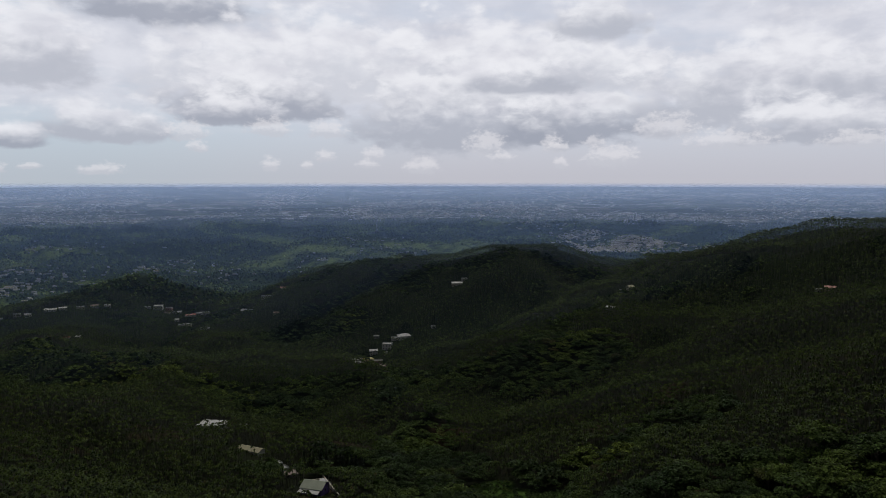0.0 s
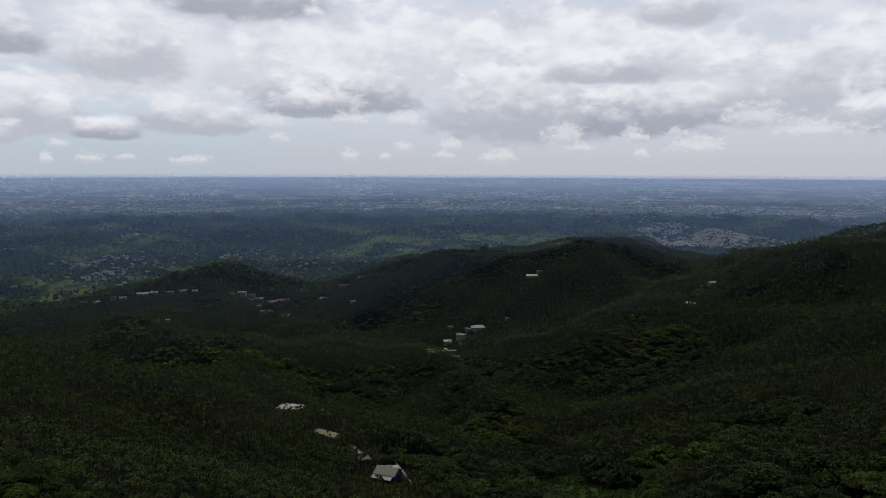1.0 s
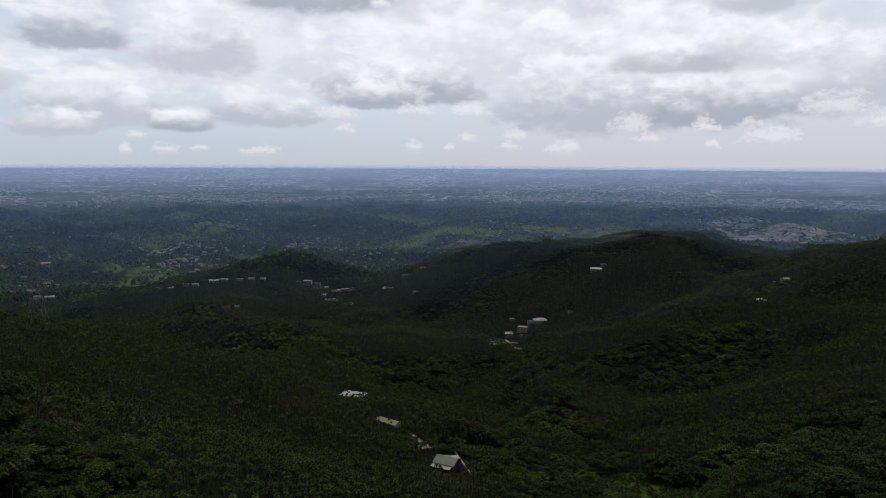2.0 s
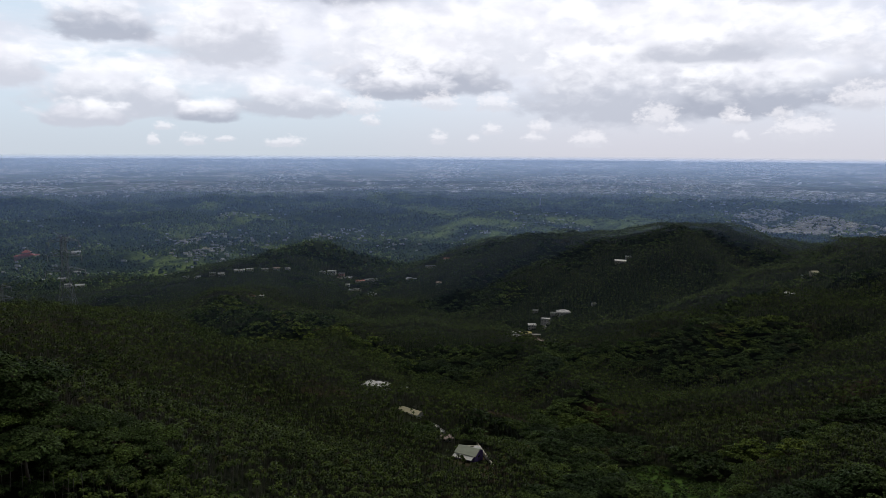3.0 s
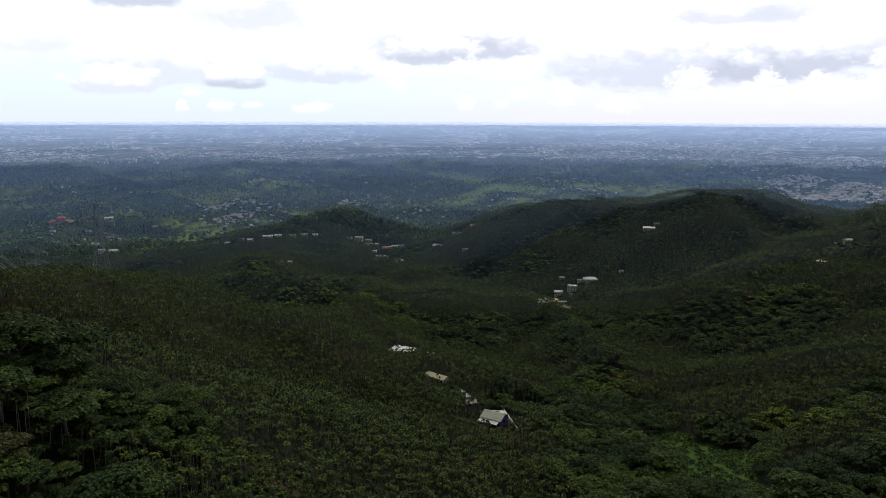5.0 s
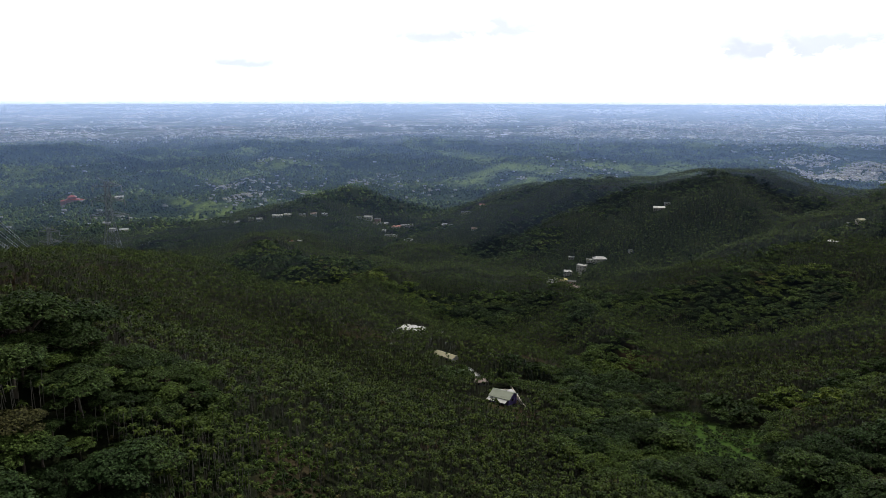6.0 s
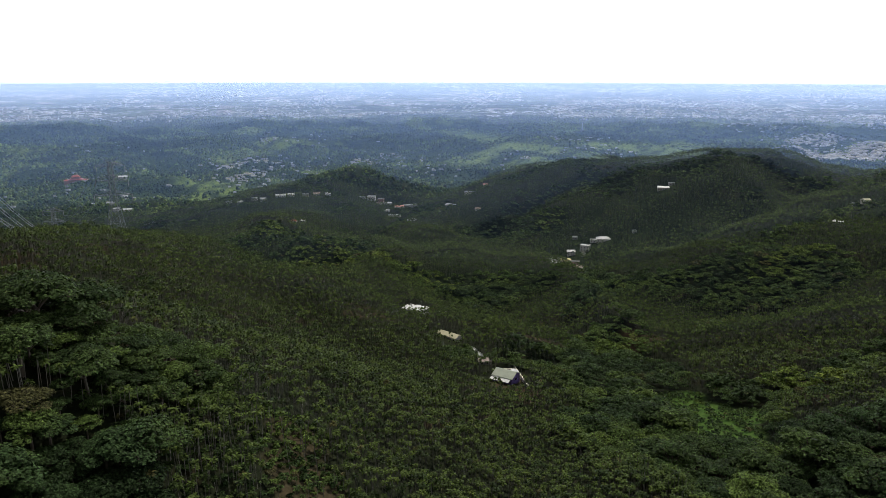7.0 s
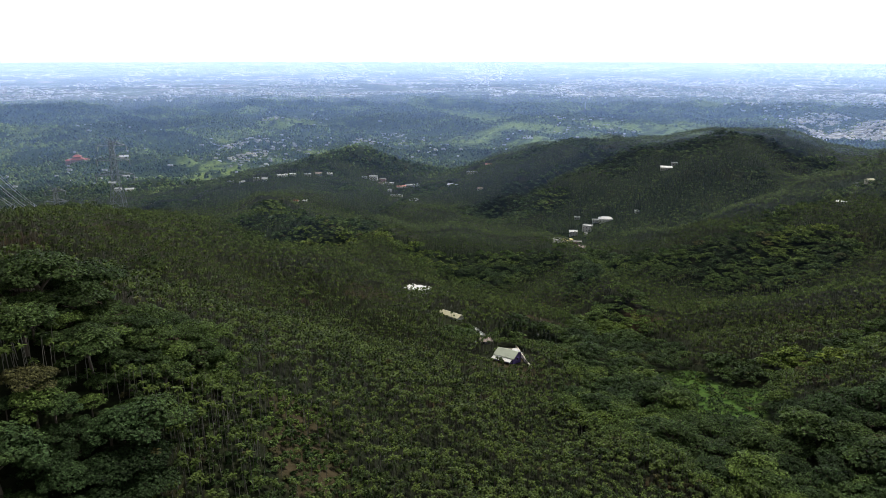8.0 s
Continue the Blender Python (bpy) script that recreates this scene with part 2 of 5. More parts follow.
def ground_material():
    m, n = material("hill_ground")
    geo = n.node("ShaderNodeNewGeometry")
    pos = geo.outputs["Position"]
    flat = n.vec("MULTIPLY", pos, (1, 1, 0))
    radius = n.vec("LENGTH", flat)
    a = n.noise(pos, 0.02, 5.0, 0.6)
    b = n.noise(pos, 0.25, 5.0, 0.65)
    wobble = n.vec("MULTIPLY", n.vec("SUBTRACT", n.noise(pos, 0.02, 4.0, 0.6, 0.0, True), (0.5, 0.5, 0.5)), (120, 120, 0))
    # ground below the crowns darkened in colour so the gaps look shaded
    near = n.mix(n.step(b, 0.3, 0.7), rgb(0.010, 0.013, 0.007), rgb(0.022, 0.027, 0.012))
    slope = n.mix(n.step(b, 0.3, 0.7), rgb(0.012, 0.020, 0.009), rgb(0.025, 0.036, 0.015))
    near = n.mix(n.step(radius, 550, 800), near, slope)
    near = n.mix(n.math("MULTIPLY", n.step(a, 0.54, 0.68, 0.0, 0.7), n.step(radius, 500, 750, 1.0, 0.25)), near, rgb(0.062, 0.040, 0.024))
    # far hills lighter; their bright patches put sunlight into the green
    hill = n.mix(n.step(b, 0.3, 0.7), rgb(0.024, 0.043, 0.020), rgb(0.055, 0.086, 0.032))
    lit_fields = n.noise(n.vec("MULTIPLY", pos, (0.8, 1.0, 0.0)), 0.0042, 5.0, 0.62)
    hill = n.mix(n.step(lit_fields, 0.55, 0.64), hill, n.mix(n.step(b, 0.3, 0.7), rgb(0.095, 0.15, 0.040), rgb(0.20, 0.26, 0.070)))
    bare = None
    for mx, my, mr in ((-92, 163, 14), (-103, 180, 12), (-84, 153, 11), (-77, 366, 9), (-70, 384, 8)):
        v = n.step(n.vec("LENGTH", n.vec("SUBTRACT", n.vec("ADD", flat, n.vec("MULTIPLY", wobble, (0.12, 0.12, 0))), (mx, my, 0))), 0.6 * mr, mr, 1.0, 0.0)
        bare = v if bare is None else n.math("MAXIMUM", bare, v)
    near = n.mix(bare, near, n.mix(n.step(b, 0.3, 0.7), rgb(0.034, 0.032, 0.016), rgb(0.066, 0.052, 0.030)))
    green = None
    for mx, my, mr in ((18, 378, 13), (25, 356, 17), (31, 332, 17), (36, 312, 15), (41, 297, 12), (45, 342, 13)):
        v = n.step(n.vec("LENGTH", n.vec("SUBTRACT", n.vec("ADD", flat, n.vec("MULTIPLY", wobble, (0.08, 0.08, 0))), (mx, my, 0))), 0.8 * mr, 1.3 * mr, 1.0, 0.0)
        green = v if green is None else n.math("MAXIMUM", green, v)
    near = n.mix(green, near, n.mix(n.step(b, 0.3, 0.7), rgb(0.036, 0.080, 0.016), rgb(0.080, 0.140, 0.028)))
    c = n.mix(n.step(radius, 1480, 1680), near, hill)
    # grass brightened, so part of its tone is sunlight put into the colour
    grass = n.mix(n.step(b, 0.25, 0.75), rgb(0.10, 0.165, 0.038), rgb(0.22, 0.28, 0.068))
    mask = None
    for mx, my, rx, ry in LIT_MEADOWS:
        d = n.vec("LENGTH", n.vec("MULTIPLY", n.vec("SUBTRACT", n.vec("ADD", flat, wobble), (mx, my, 0)), (1 / rx, 1 / ry, 0)))
        v = n.step(d, 0.55, 1.1, 1.0, 0.0)
        mask = v if mask is None else n.math("MAXIMUM", mask, v)
    c = n.mix(n.math("MULTIPLY", mask, n.step(n.noise(pos, 0.018, 4.0, 0.6), 0.36, 0.52)), c, grass)
    # parcels of the plain, stretched in rings round the camera to fit its view
    axes = n.node("ShaderNodeSeparateXYZ")
    n.put(axes.inputs[0], pos)
    strip = n.node("ShaderNodeCombineXYZ")
    n.put(strip.inputs[0], n.math("MULTIPLY", n.math("ARCTAN2", axes.outputs[0], axes.outputs[1]), 4400.0))
    n.put(strip.inputs[1], radius)

    def parcels(sx, sy, seed):
        cells = n.node("ShaderNodeTexVoronoi")
        n.put(cells.inputs["Vector"], n.vec("ADD", n.vec("MULTIPLY", strip.outputs[0], (sx, sy, 0.0)), (seed, seed, 0.0)))
        n.put(cells.inputs["Scale"], 1.0)
        chan = n.node("ShaderNodeSeparateColor")
        n.put(chan.inputs[0], cells.outputs["Color"])
        return chan.outputs

    large, small = parcels(0.010, 0.040, 3.0), parcels(0.055, 0.085, 9.0)
    parcel = n.mix(n.step(large[0], 0.2, 0.9), rgb(0.030, 0.050, 0.028), rgb(0.10, 0.13, 0.058))
    parcel = n.mix(n.step(large[1], 0.84, 0.90), parcel, rgb(0.26, 0.22, 0.18))
    built = n.noise(n.vec("MULTIPLY", strip.outputs[0], (1.0, 3.0, 0.0)), 0.0022, 4.0, 0.6)
    parcel = n.mix(n.math("MULTIPLY", n.step(small[0], 0.62, 0.70), n.step(built, 0.44, 0.58)), parcel, rgb(0.62, 0.60, 0.58))
    woods = n.noise(n.vec("MULTIPLY", strip.outputs[0], (1.0, 4.0, 0.0)), 0.0016, 5.0, 0.6)
    parcel = n.mix(n.step(woods, 0.53, 0.58), parcel, rgb(0.030, 0.052, 0.028))
    c = n.mix(n.step(radius, 3350, 3750), c, parcel)
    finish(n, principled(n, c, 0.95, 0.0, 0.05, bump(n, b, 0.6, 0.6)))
    return m


GROUND = ground_material()

# ---- landform ----
# past 4000 m the floor climbs so its edge fits the camera's horizon
FLOOR_R = (0, 150, 250, 350, 470, 640, 780, 960, 1250, 2000, 2700, 3300, 3700, 4000, 4400, 4990)
FLOOR_Z = (100, 70, 45, 30, 12, -10, -24, -36, -58, -80, -62, -40, -14, 0, 58, 144)
# each ridge: crest line of (x, y, z), half width of its rounded crest, side slope
RIDGES = [
    ([(-330, 1463, -50), (-228, 1402, 15), (-133, 1323, 45), (4, 1230, 57), (93, 1176, 83), (154, 1220, 77), (219, 1261, 44), (280, 1269, 24)], 40, 0.40),
    ([(280, 1250, 42), (333, 1101, 72), (378, 1012, 88), (411, 912, 116), (440, 830, 145), (466, 770, 147), (480, 600, 150), (430, 400, 150), (330, 240, 150)], 40, 0.42),
    ([(240, 771, 36), (140, 686, 20), (68, 636, -4)], 40, 0.30),
    ([(-696, 930, -46), (-702, 1034, -24), (-662, 1154, -15), (-655, 1327, -13), (-625, 1429, -9), (-568, 1453, -22), (-507, 1390, -40)], 30, 0.42),
    ([(-300, 470, 26), (-350, 640, 8), (-391, 755, -1), (-487, 873, -17), (-605, 1013, -29), (-662, 1154, -15)], 40, 0.34),
    ([(-391, 755, -1), (-363, 824, -20), (-341, 887, -52)], 25, 0.40),
    ([(-420, 120, 182), (-319, 273, 113), (-339, 340, 97), (-363, 426, 76), (-395, 503, 44), (-430, 600, 5)], 25, 0.55),
    ([(-260, 40, 205), (-185, 130, 140), (-182, 172, 122), (-183, 200, 101), (-172, 230, 72), (-165, 300, 46)], 20, 0.60),
    ([(-339, 340, 90), (-250, 440, 36), (-170, 420, 30)], 30, 0.35),
]


def ridge_height(x, y, crest, width, slope):
    best = np.full(x.shape, -1e9)
    for (x0, y0, z0), (x1, y1, z1) in zip(crest[:-1], crest[1:]):
        dx, dy = x1 - x0, y1 - y0
        s = np.clip(((x - x0) * dx + (y - y0) * dy) / (dx * dx + dy * dy), 0, 1)
        d = np.hypot(x - x0 - s * dx, y - y0 - s * dy)
        best = np.maximum(best, z0 + s * (z1 - z0) - slope * (np.sqrt(d * d + width * width) - width))
    return best


def value_noise(x, y, seed):
    xi, yi = np.floor(x).astype(np.int64), np.floor(y).astype(np.int64)
    fx, fy = x - xi, y - yi
    fx, fy = fx * fx * (3 - 2 * fx), fy * fy * (3 - 2 * fy)

    def rnd(i, j):
        h = (i * 374761393 + j * 668265263 + seed * 974634541) & 0xFFFFFFFF
        h = ((h ^ (h >> 13)) * 1274126177) & 0xFFFFFFFF
        return ((h ^ (h >> 16)) & 0xFFFF) / 65535.0

    a, b, c2, d = rnd(xi, yi), rnd(xi + 1, yi), rnd(xi, yi + 1), rnd(xi + 1, yi + 1)
    return (a * (1 - fx) + b * fx) * (1 - fy) + (c2 * (1 - fx) + d * fx) * fy


def fbm(x, y, scale, octaves, seed):
    total, amp, norm = 0.0, 1.0, 0.0
    for k in range(octaves):
        total = total + amp * value_noise(x / scale * 2 ** k + 13.7 * k, y / scale * 2 ** k - 7.1 * k, seed + k)
        norm += amp
        amp *= 0.5
    return total / norm


# ribs fade out here so the buildings keep their place in the camera's view: x, y, radius
SITES = [(-77, 376, 60), (-132, 450, 60), (-186, 524, 60), (-95, 900, 90), (7, 1062, 60), (195, 830, 60), (-520, 1300, 120), (-400, 1230, 110), (-660, 1130, 120), (112, 935, 50), (328, 630, 40),
         (-536, 980, 40)]


def ribs(x, y, r):
    """Side ridges and gullies on the flanks of the hills; crests and built ground keep their height to fit the camera's
    view.
    """
    calm = np.interp(r, (380, 520, 1300, 1450), (0, 1, 1, 0))
    for sx, sy, sr in SITES:
        calm = calm * (1 - np.exp(-((x - sx) ** 2 + (y - sy) ** 2) / sr ** 2))
    for k in (0, 1, 3, 6, 7):
        crest = [(px, py, 0.0) for px, py, _ in RIDGES[k][0]]
        calm = calm * np.clip(-ridge_height(x, y, crest, 1.0, 1.0) / 110, 0, 1)
    folded = 1 - np.abs(2 * fbm(x + 0.25 * y, y * 0.7, 210, 3, 57) - 1)
    return calm * np.interp(folded, (0.35, 1.0), (-22, 16))


def height(x, y):
    x, y = np.asarray(x, float), np.asarray(y, float)
    r = np.hypot(x, y)
    z = np.interp(r, FLOOR_R, FLOOR_Z)
    k = 9.0
    acc = np.exp(z / k - 30)
    for crest, width, slope in RIDGES:
        acc = acc + np.exp(np.clip(ridge_height(x, y, crest, width, slope), -120, 240) / k - 30)
    z = k * (np.log(acc) + 30)
    z = z + (fbm(x, y, 90, 4, 3) - 0.5) * np.interp(r, (0, 300, 900, 3300, 3800), (6, 9, 15, 15, 2))
    z = z + ribs(x, y, r)
    far = np.interp(r, (1350, 1900, 3300, 3900), (0, 1, 1, 0))
    far = far * (1 - 0.75 * np.clip((x - 20) / 160, 0, 1) * np.clip((2500 - r) / 400, 0, 1))
    hills = 1 - np.abs(2 * fbm(x + 0.3 * y, y, 330, 4, 11) - 1)
    z = z + far * (np.interp(hills, (0.4, 1.0), (-8, 42)) + (fbm(x, y, 110, 3, 21) - 0.5) * 24)
    return z


def link_mesh(name, verts, tris, mat, smooth=False, parent=None):
    me = bpy.data.meshes.new(name)
    verts, tris = np.asarray(verts, np.float32), np.asarray(tris, np.int32)
    me.vertices.add(len(verts))
    me.vertices.foreach_set("co", verts.ravel())
    me.loops.add(tris.size)
    me.loops.foreach_set("vertex_index", tris.ravel())
    me.polygons.add(len(tris))
    me.polygons.foreach_set("loop_start", np.arange(0, tris.size, 3, dtype=np.int32))
    me.polygons.foreach_set("use_smooth", np.full(len(tris), smooth))
    me.update(calc_edges=True)
    me.materials.append(mat)
    ob = new(name, me)
    ob.parent = parent
    return ob


def build_ground():
    front = np.radians(np.linspace(-60, 46, 380))
    back = np.radians(np.linspace(46, 300, 90))[1:-1]
    ang = np.concatenate([front, back])
    rad = np.concatenate([[0.5], np.geomspace(20, 4995, 225)])
    A, R = np.meshgrid(ang, rad)
    X, Y = R * np.sin(A), R * np.cos(A)
    Z = height(X, Y)
    na, nr = len(ang), len(rad)
    i, j = np.meshgrid(np.arange(nr - 1), np.arange(na), indexing="ij")
    a, b = (i * na + j).ravel(), (i * na + (j + 1) % na).ravel()
    c2, d = ((i + 1) * na + j).ravel(), ((i + 1) * na + (j + 1) % na).ravel()
    tris = np.concatenate([np.stack([a, c2, d], 1), np.stack([a, d, b], 1)])
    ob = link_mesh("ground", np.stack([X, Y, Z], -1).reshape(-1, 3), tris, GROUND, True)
    tagged(ob, "wooded hills falling to a wide hazy plain whose far edge climbs to the camera's horizon", "ground", kind="structure")


build_ground()

# ---- trees ----
rng = np.random.default_rng(7)


def palm_template(fronds, segments, span, trunk_sides, trunk_h, seed, wide=0.3, thick=0.075):
    """Trunk faces first, then arching pointed fronds; gives vertices, triangles and the number of trunk triangles."""
    g = np.random.default_rng(seed)
    v, f = [], []
    for k in range(trunk_sides):
        a = 2 * math.pi * k / trunk_sides
        v += [(1.4 * thick * math.cos(a), 1.4 * thick * math.sin(a), -1.5), (thick * math.cos(a), thick * math.sin(a), trunk_h)]
    for k in range(trunk_sides):
        p, q = 2 * k, 2 * ((k + 1) % trunk_sides)
        f += [(p, q, q + 1), (p, q + 1, p + 1)]
    nt = len(f)
    for k in range(fronds):
        a = 2 * math.pi * (k + g.uniform(-0.35, 0.35)) / fronds
        ang = (0.95, 0.35, 0.65)[k % 3] + g.uniform(-0.25, 0.25)
        length = span * g.uniform(0.8, 1.15)
        ca, sa = math.cos(a), math.sin(a)
        base = len(v)
        r, z = 0.05, trunk_h
        droop = g.uniform(2.0, 2.8)
        for q in range(segments):
            wd = wide * (0.40, 1.0, 0.8, 0.6)[q]
            v += [(r * ca - wd * sa, r * sa + wd * ca, z - 0.35 * wd), (r * ca + wd * sa, r * sa - wd * ca, z - 0.35 * wd)]
            r += length / segments * math.cos(ang)
            z += length / segments * math.sin(ang)
            ang -= droop / segments
        v.append((r * ca, r * sa, z))
        for q in range(segments - 1):
            p = base + 2 * q
            f += [(p, p + 1, p + 3), (p, p + 3, p + 2)]
        p = base + 2 * (segments - 1)
        f.append((p, p + 1, p + 2))
    return np.array(v), np.array(f), nt


def clump_template(tufts, spread, tall, size, seed, domes=7):
    """A broad crown: sprays of leaves on the upper shells of several flat, layered domes."""
    g = np.random.default_rng(seed)
    cen = [(g.normal(0, 0.1) * spread, g.normal(0, 0.1) * spread, tall)]
    for a in np.linspace(0, 6.283, domes, endpoint=False) + g.uniform(0, 1):
        rr = spread * g.uniform(0.35, 0.85)
        cen.append((rr * math.cos(a), rr * math.sin(a), tall * (1.02 - 0.42 * (rr / spread) ** 2 + g.uniform(-0.12, 0.05))))
    radii = [spread * g.uniform(0.26, 0.46) for _ in cen]
    v = []
    for k in range(2 * tufts):
        q = k % len(cen)
        rr = radii[q]
        th, u = g.uniform(0, 6.283), g.uniform(0, 1)
        el = math.asin(max(-0.2, 1 - 1.15 * u))
        n = np.array([math.cos(th) * math.cos(el), math.sin(th) * math.cos(el), math.sin(el)])
        p = np.array(cen[q]) + n * np.array([rr, rr, rr * 0.42]) * g.uniform(0.8, 1.06)
        up = n * 0.45 + np.array([0, 0, 0.8]) + g.normal(0, 0.30, 3)
        t1 = np.cross(up, g.normal(0, 1, 3))
        t1 /= np.linalg.norm(t1) + 1e-6
        t2 = np.cross(up, t1)
        t2 /= np.linalg.norm(t2) + 1e-6
        z = size * g.uniform(0.65, 1.4)
        v += [p - t1 * 0.7 * z - t2 * 0.45 * z, p + t1 * 0.75 * z - t2 * 0.4 * z, p + t2 * z - up * 0.2 * z]
    return np.array(v), np.arange(len(v)).reshape(-1, 3), 0


def tuft_template(seed, reach=1.75, points=6):
    """A distant palm: a ragged star of drooping fronds held high over the ground."""
    g = np.random.default_rng(seed)
    top = g.uniform(9.5, 12.0)
    v = [(0.13 * math.cos(2.1 * k), 0.13 * math.sin(2.1 * k), -1.5) for k in range(3)] + [(0, 0, top)]
    f = [(0, 1, 3), (1, 2, 3), (2, 0, 3)]
    nt, o, n = len(f), len(v), 2 * points
    v.append((0, 0, top + 0.15 * reach))
    for k in range(n):
        a = 2 * math.pi * k / n + g.uniform(-0.15, 0.15)
        r, dz = (reach, -0.60 * reach) if k % 2 == 0 else (0.5 * reach, -0.10 * reach)
        u = g.uniform(0.75, 1.2)
        v.append((r * u * math.cos(a), r * u * math.sin(a), top + dz * g.uniform(0.6, 1.3)))
    f += [(o, o + 1 + k, o + 1 + (k + 1) % n) for k in range(n)]
    return np.array(v), np.array(f), nt


def blob_template(seed, rings=2, sides=4):
    g = np.random.default_rng(seed)
    v = [(0, 0, 1.0 + g.uniform(-0.1, 0.15))]
    for k in range(rings):
        for s in range(sides):
            a = 2 * math.pi * (s + 0.5 * k) / sides + g.uniform(-0.3, 0.3)
            r = (0.62, 1.0)[k] * g.uniform(0.75, 1.2)
            v.append((r * math.cos(a), r * math.sin(a), (0.68, 0.0)[k] + g.uniform(-0.12, 0.12)))
    f = []
    for s in range(sides):
        q = (s + 1) % sides
        f.append((0, 1 + s, 1 + q))
        f += [(1 + s, 1 + sides + s, 1 + sides + q), (1 + s, 1 + sides + q, 1 + q)]
    return np.array(v), np.array(f), 0


def scatter(r0, r1, spacing, a0=-37, a1=53, seed=1):
    g = np.random.default_rng(seed)
    n = int(r1 / spacing) + 2
    ix, iy = np.meshgrid(np.arange(-n, n), np.arange(0, n))
    x = (ix + 0.5 * (iy % 2)).ravel() * spacing + g.uniform(-0.32, 0.32, ix.size) * spacing
    y = iy.ravel() * spacing + g.uniform(-0.32, 0.32, ix.size) * spacing
    r, a = np.hypot(x, y), np.degrees(np.arctan2(-x, y))
    keep = (r >= r0) & (r < r1) & (a > a0) & (a < a1)
    return x[keep], y[keep]


OUT_A, OUT_R = np.arange(-60, 61, 0.5), np.arange(60, 3700, 6.0)
over, along = np.meshgrid(np.radians(OUT_A), OUT_R)
SKYLINE = np.maximum.accumulate((height(along * np.sin(over), along * np.cos(over)) + 5 - EYE) / along, axis=0)


def thin_unseen(x, y, share, seed):
    """Full planting on slopes that the camera's place sees, a thinner one where the land hides them from it."""
    g = np.random.default_rng(seed)
    r, a = np.hypot(x, y), np.degrees(np.arctan2(x, y))
    i = np.clip(((r - 24 - 60) / 6).astype(int), 0, len(OUT_R) - 1)
    j = np.clip(((a + 60) / 0.5).round().astype(int), 0, len(OUT_A) - 1)
    hidden = (height(x, y) + 14 - EYE) / r < SKYLINE[i, j]
    return ~hidden | (g.uniform(0, 1, x.shape) < share)


def merged(name, templates, x, y, scale, seed, mats, tilt=0.06, squash=None, smooth=False):
    """All plants of one sort as one mesh; the first nt faces of a template take the second material."""
    g = np.random.default_rng(seed)
    z = height(x, y)
    which = g.integers(0, len(templates), len(x))
    V, F, M, C, off = [], [], [], [], 0
    for k, (tv, tf, nt) in enumerate(templates):
        m = which == k
        n = int(m.sum())
        if not n:
            continue
        a = g.uniform(0, 6.283, n)
        s = scale[m]
        hz = s * (squash[m] if squash is not None else 1.0)
        lx, ly = g.normal(0, tilt, n), g.normal(0, tilt, n)
        X = (tv[None, :, 0] * np.cos(a)[:, None] - tv[None, :, 1] * np.sin(a)[:, None]) * s[:, None]
        Y = (tv[None, :, 0] * np.sin(a)[:, None] + tv[None, :, 1] * np.cos(a)[:, None]) * s[:, None]
        Z = tv[None, :, 2] * hz[:, None]
        X, Y = X + Z * lx[:, None] + x[m][:, None], Y + Z * ly[:, None] + y[m][:, None]
        Z = Z + z[m][:, None]
        V.append(np.stack([X, Y, Z], -1).reshape(-1, 3))
        F.append((tf[None] + (off + np.arange(n) * len(tv))[:, None, None]).reshape(-1, 3))
        mm = np.zeros(len(tf), np.int32)
        mm[:nt] = 1
        M.append(np.tile(mm, n))
        C.append(np.repeat(g.uniform(0, 1, n), len(tv)))
        off += n * len(tv)
    ob = link_mesh(name, np.concatenate(V), np.concatenate(F), mats[0], smooth)
    ob.data.attributes.new("tone", "FLOAT", "POINT").data.foreach_set("value", np.concatenate(C).astype(np.float32))
    for extra in mats[1:]:
        ob.data.materials.append(extra)
    ob.data.polygons.foreach_set("material_index", np.concatenate(M))
    return ob


# groves of broad-leaved trees among the palm plantations: x, y, radius x, radius y
GROVES = [(-143, 152, 32, 28), (-118, 112, 26, 30), (20, 310, 48, 75), (-8, 390, 36, 60), (-25, 480, 30, 60), (75, 262, 85, 62), (130, 400, 34, 40), (108, 640, 70, 60),
          (60, 700, 50, 30), (-150, 1150, 110, 70), (-250, 1050, 90, 80), (60, 1110, 60, 35), (-370, 800, 70, 50), (-350, 880, 60, 50), (-160, 720, 60, 60), (-610, 1400, 90, 80), (-60, 420, 30, 30), (-220, 1340, 90, 60), (-349, 730, 75, 45), (-243, 701, 55, 38), (-480, 830, 60, 40), (-143, 1020, 40, 40), (75, 370, 30, 22)]
# young bright stands: x, y, radius
BRIGHT = [(-486, 814, 45), (-349, 730, 70), (-243, 701, 50), (-143, 1020, 30), (139, 713, 35), (106, 673, 30), (-25, 484, 20), (70, 377, 16), (93, 357, 18)]
# ground kept free of trees: x, y, radius
CLEARINGS = [(112, 930, 18), (100, 925, 12), (124, 925, 12), (-80, 378, 12), (-80, 366, 12), (-80, 355, 10), (-72, 392, 10), (-70, 364, 10), (-64, 360, 8), (-68, 352, 9), (-135, 440, 8), (-186, 514, 13), (-188, 503, 9), (-92, 862, 12), (-104, 885, 12), (-90, 915, 11), (-70, 940, 12), (7, 1054, 10), (-74, 394, 13), (-132, 449, 10), (-180, 523, 12), (-176, 506, 12), (-172, 493, 10), (-98, 408, 6), (-107, 425, 5), (-95, 399, 5), (-181, 500, 11), (-177, 488, 8), (-129, 438, 9), (-126, 428, 7), (-88, 424, 9), (-76, 426, 11), (-62, 420, 10), (-84, 392, 4), (-66, 342, 5), (-71, 345, 4), (-104, 416, 4), (-101, 406, 4)]
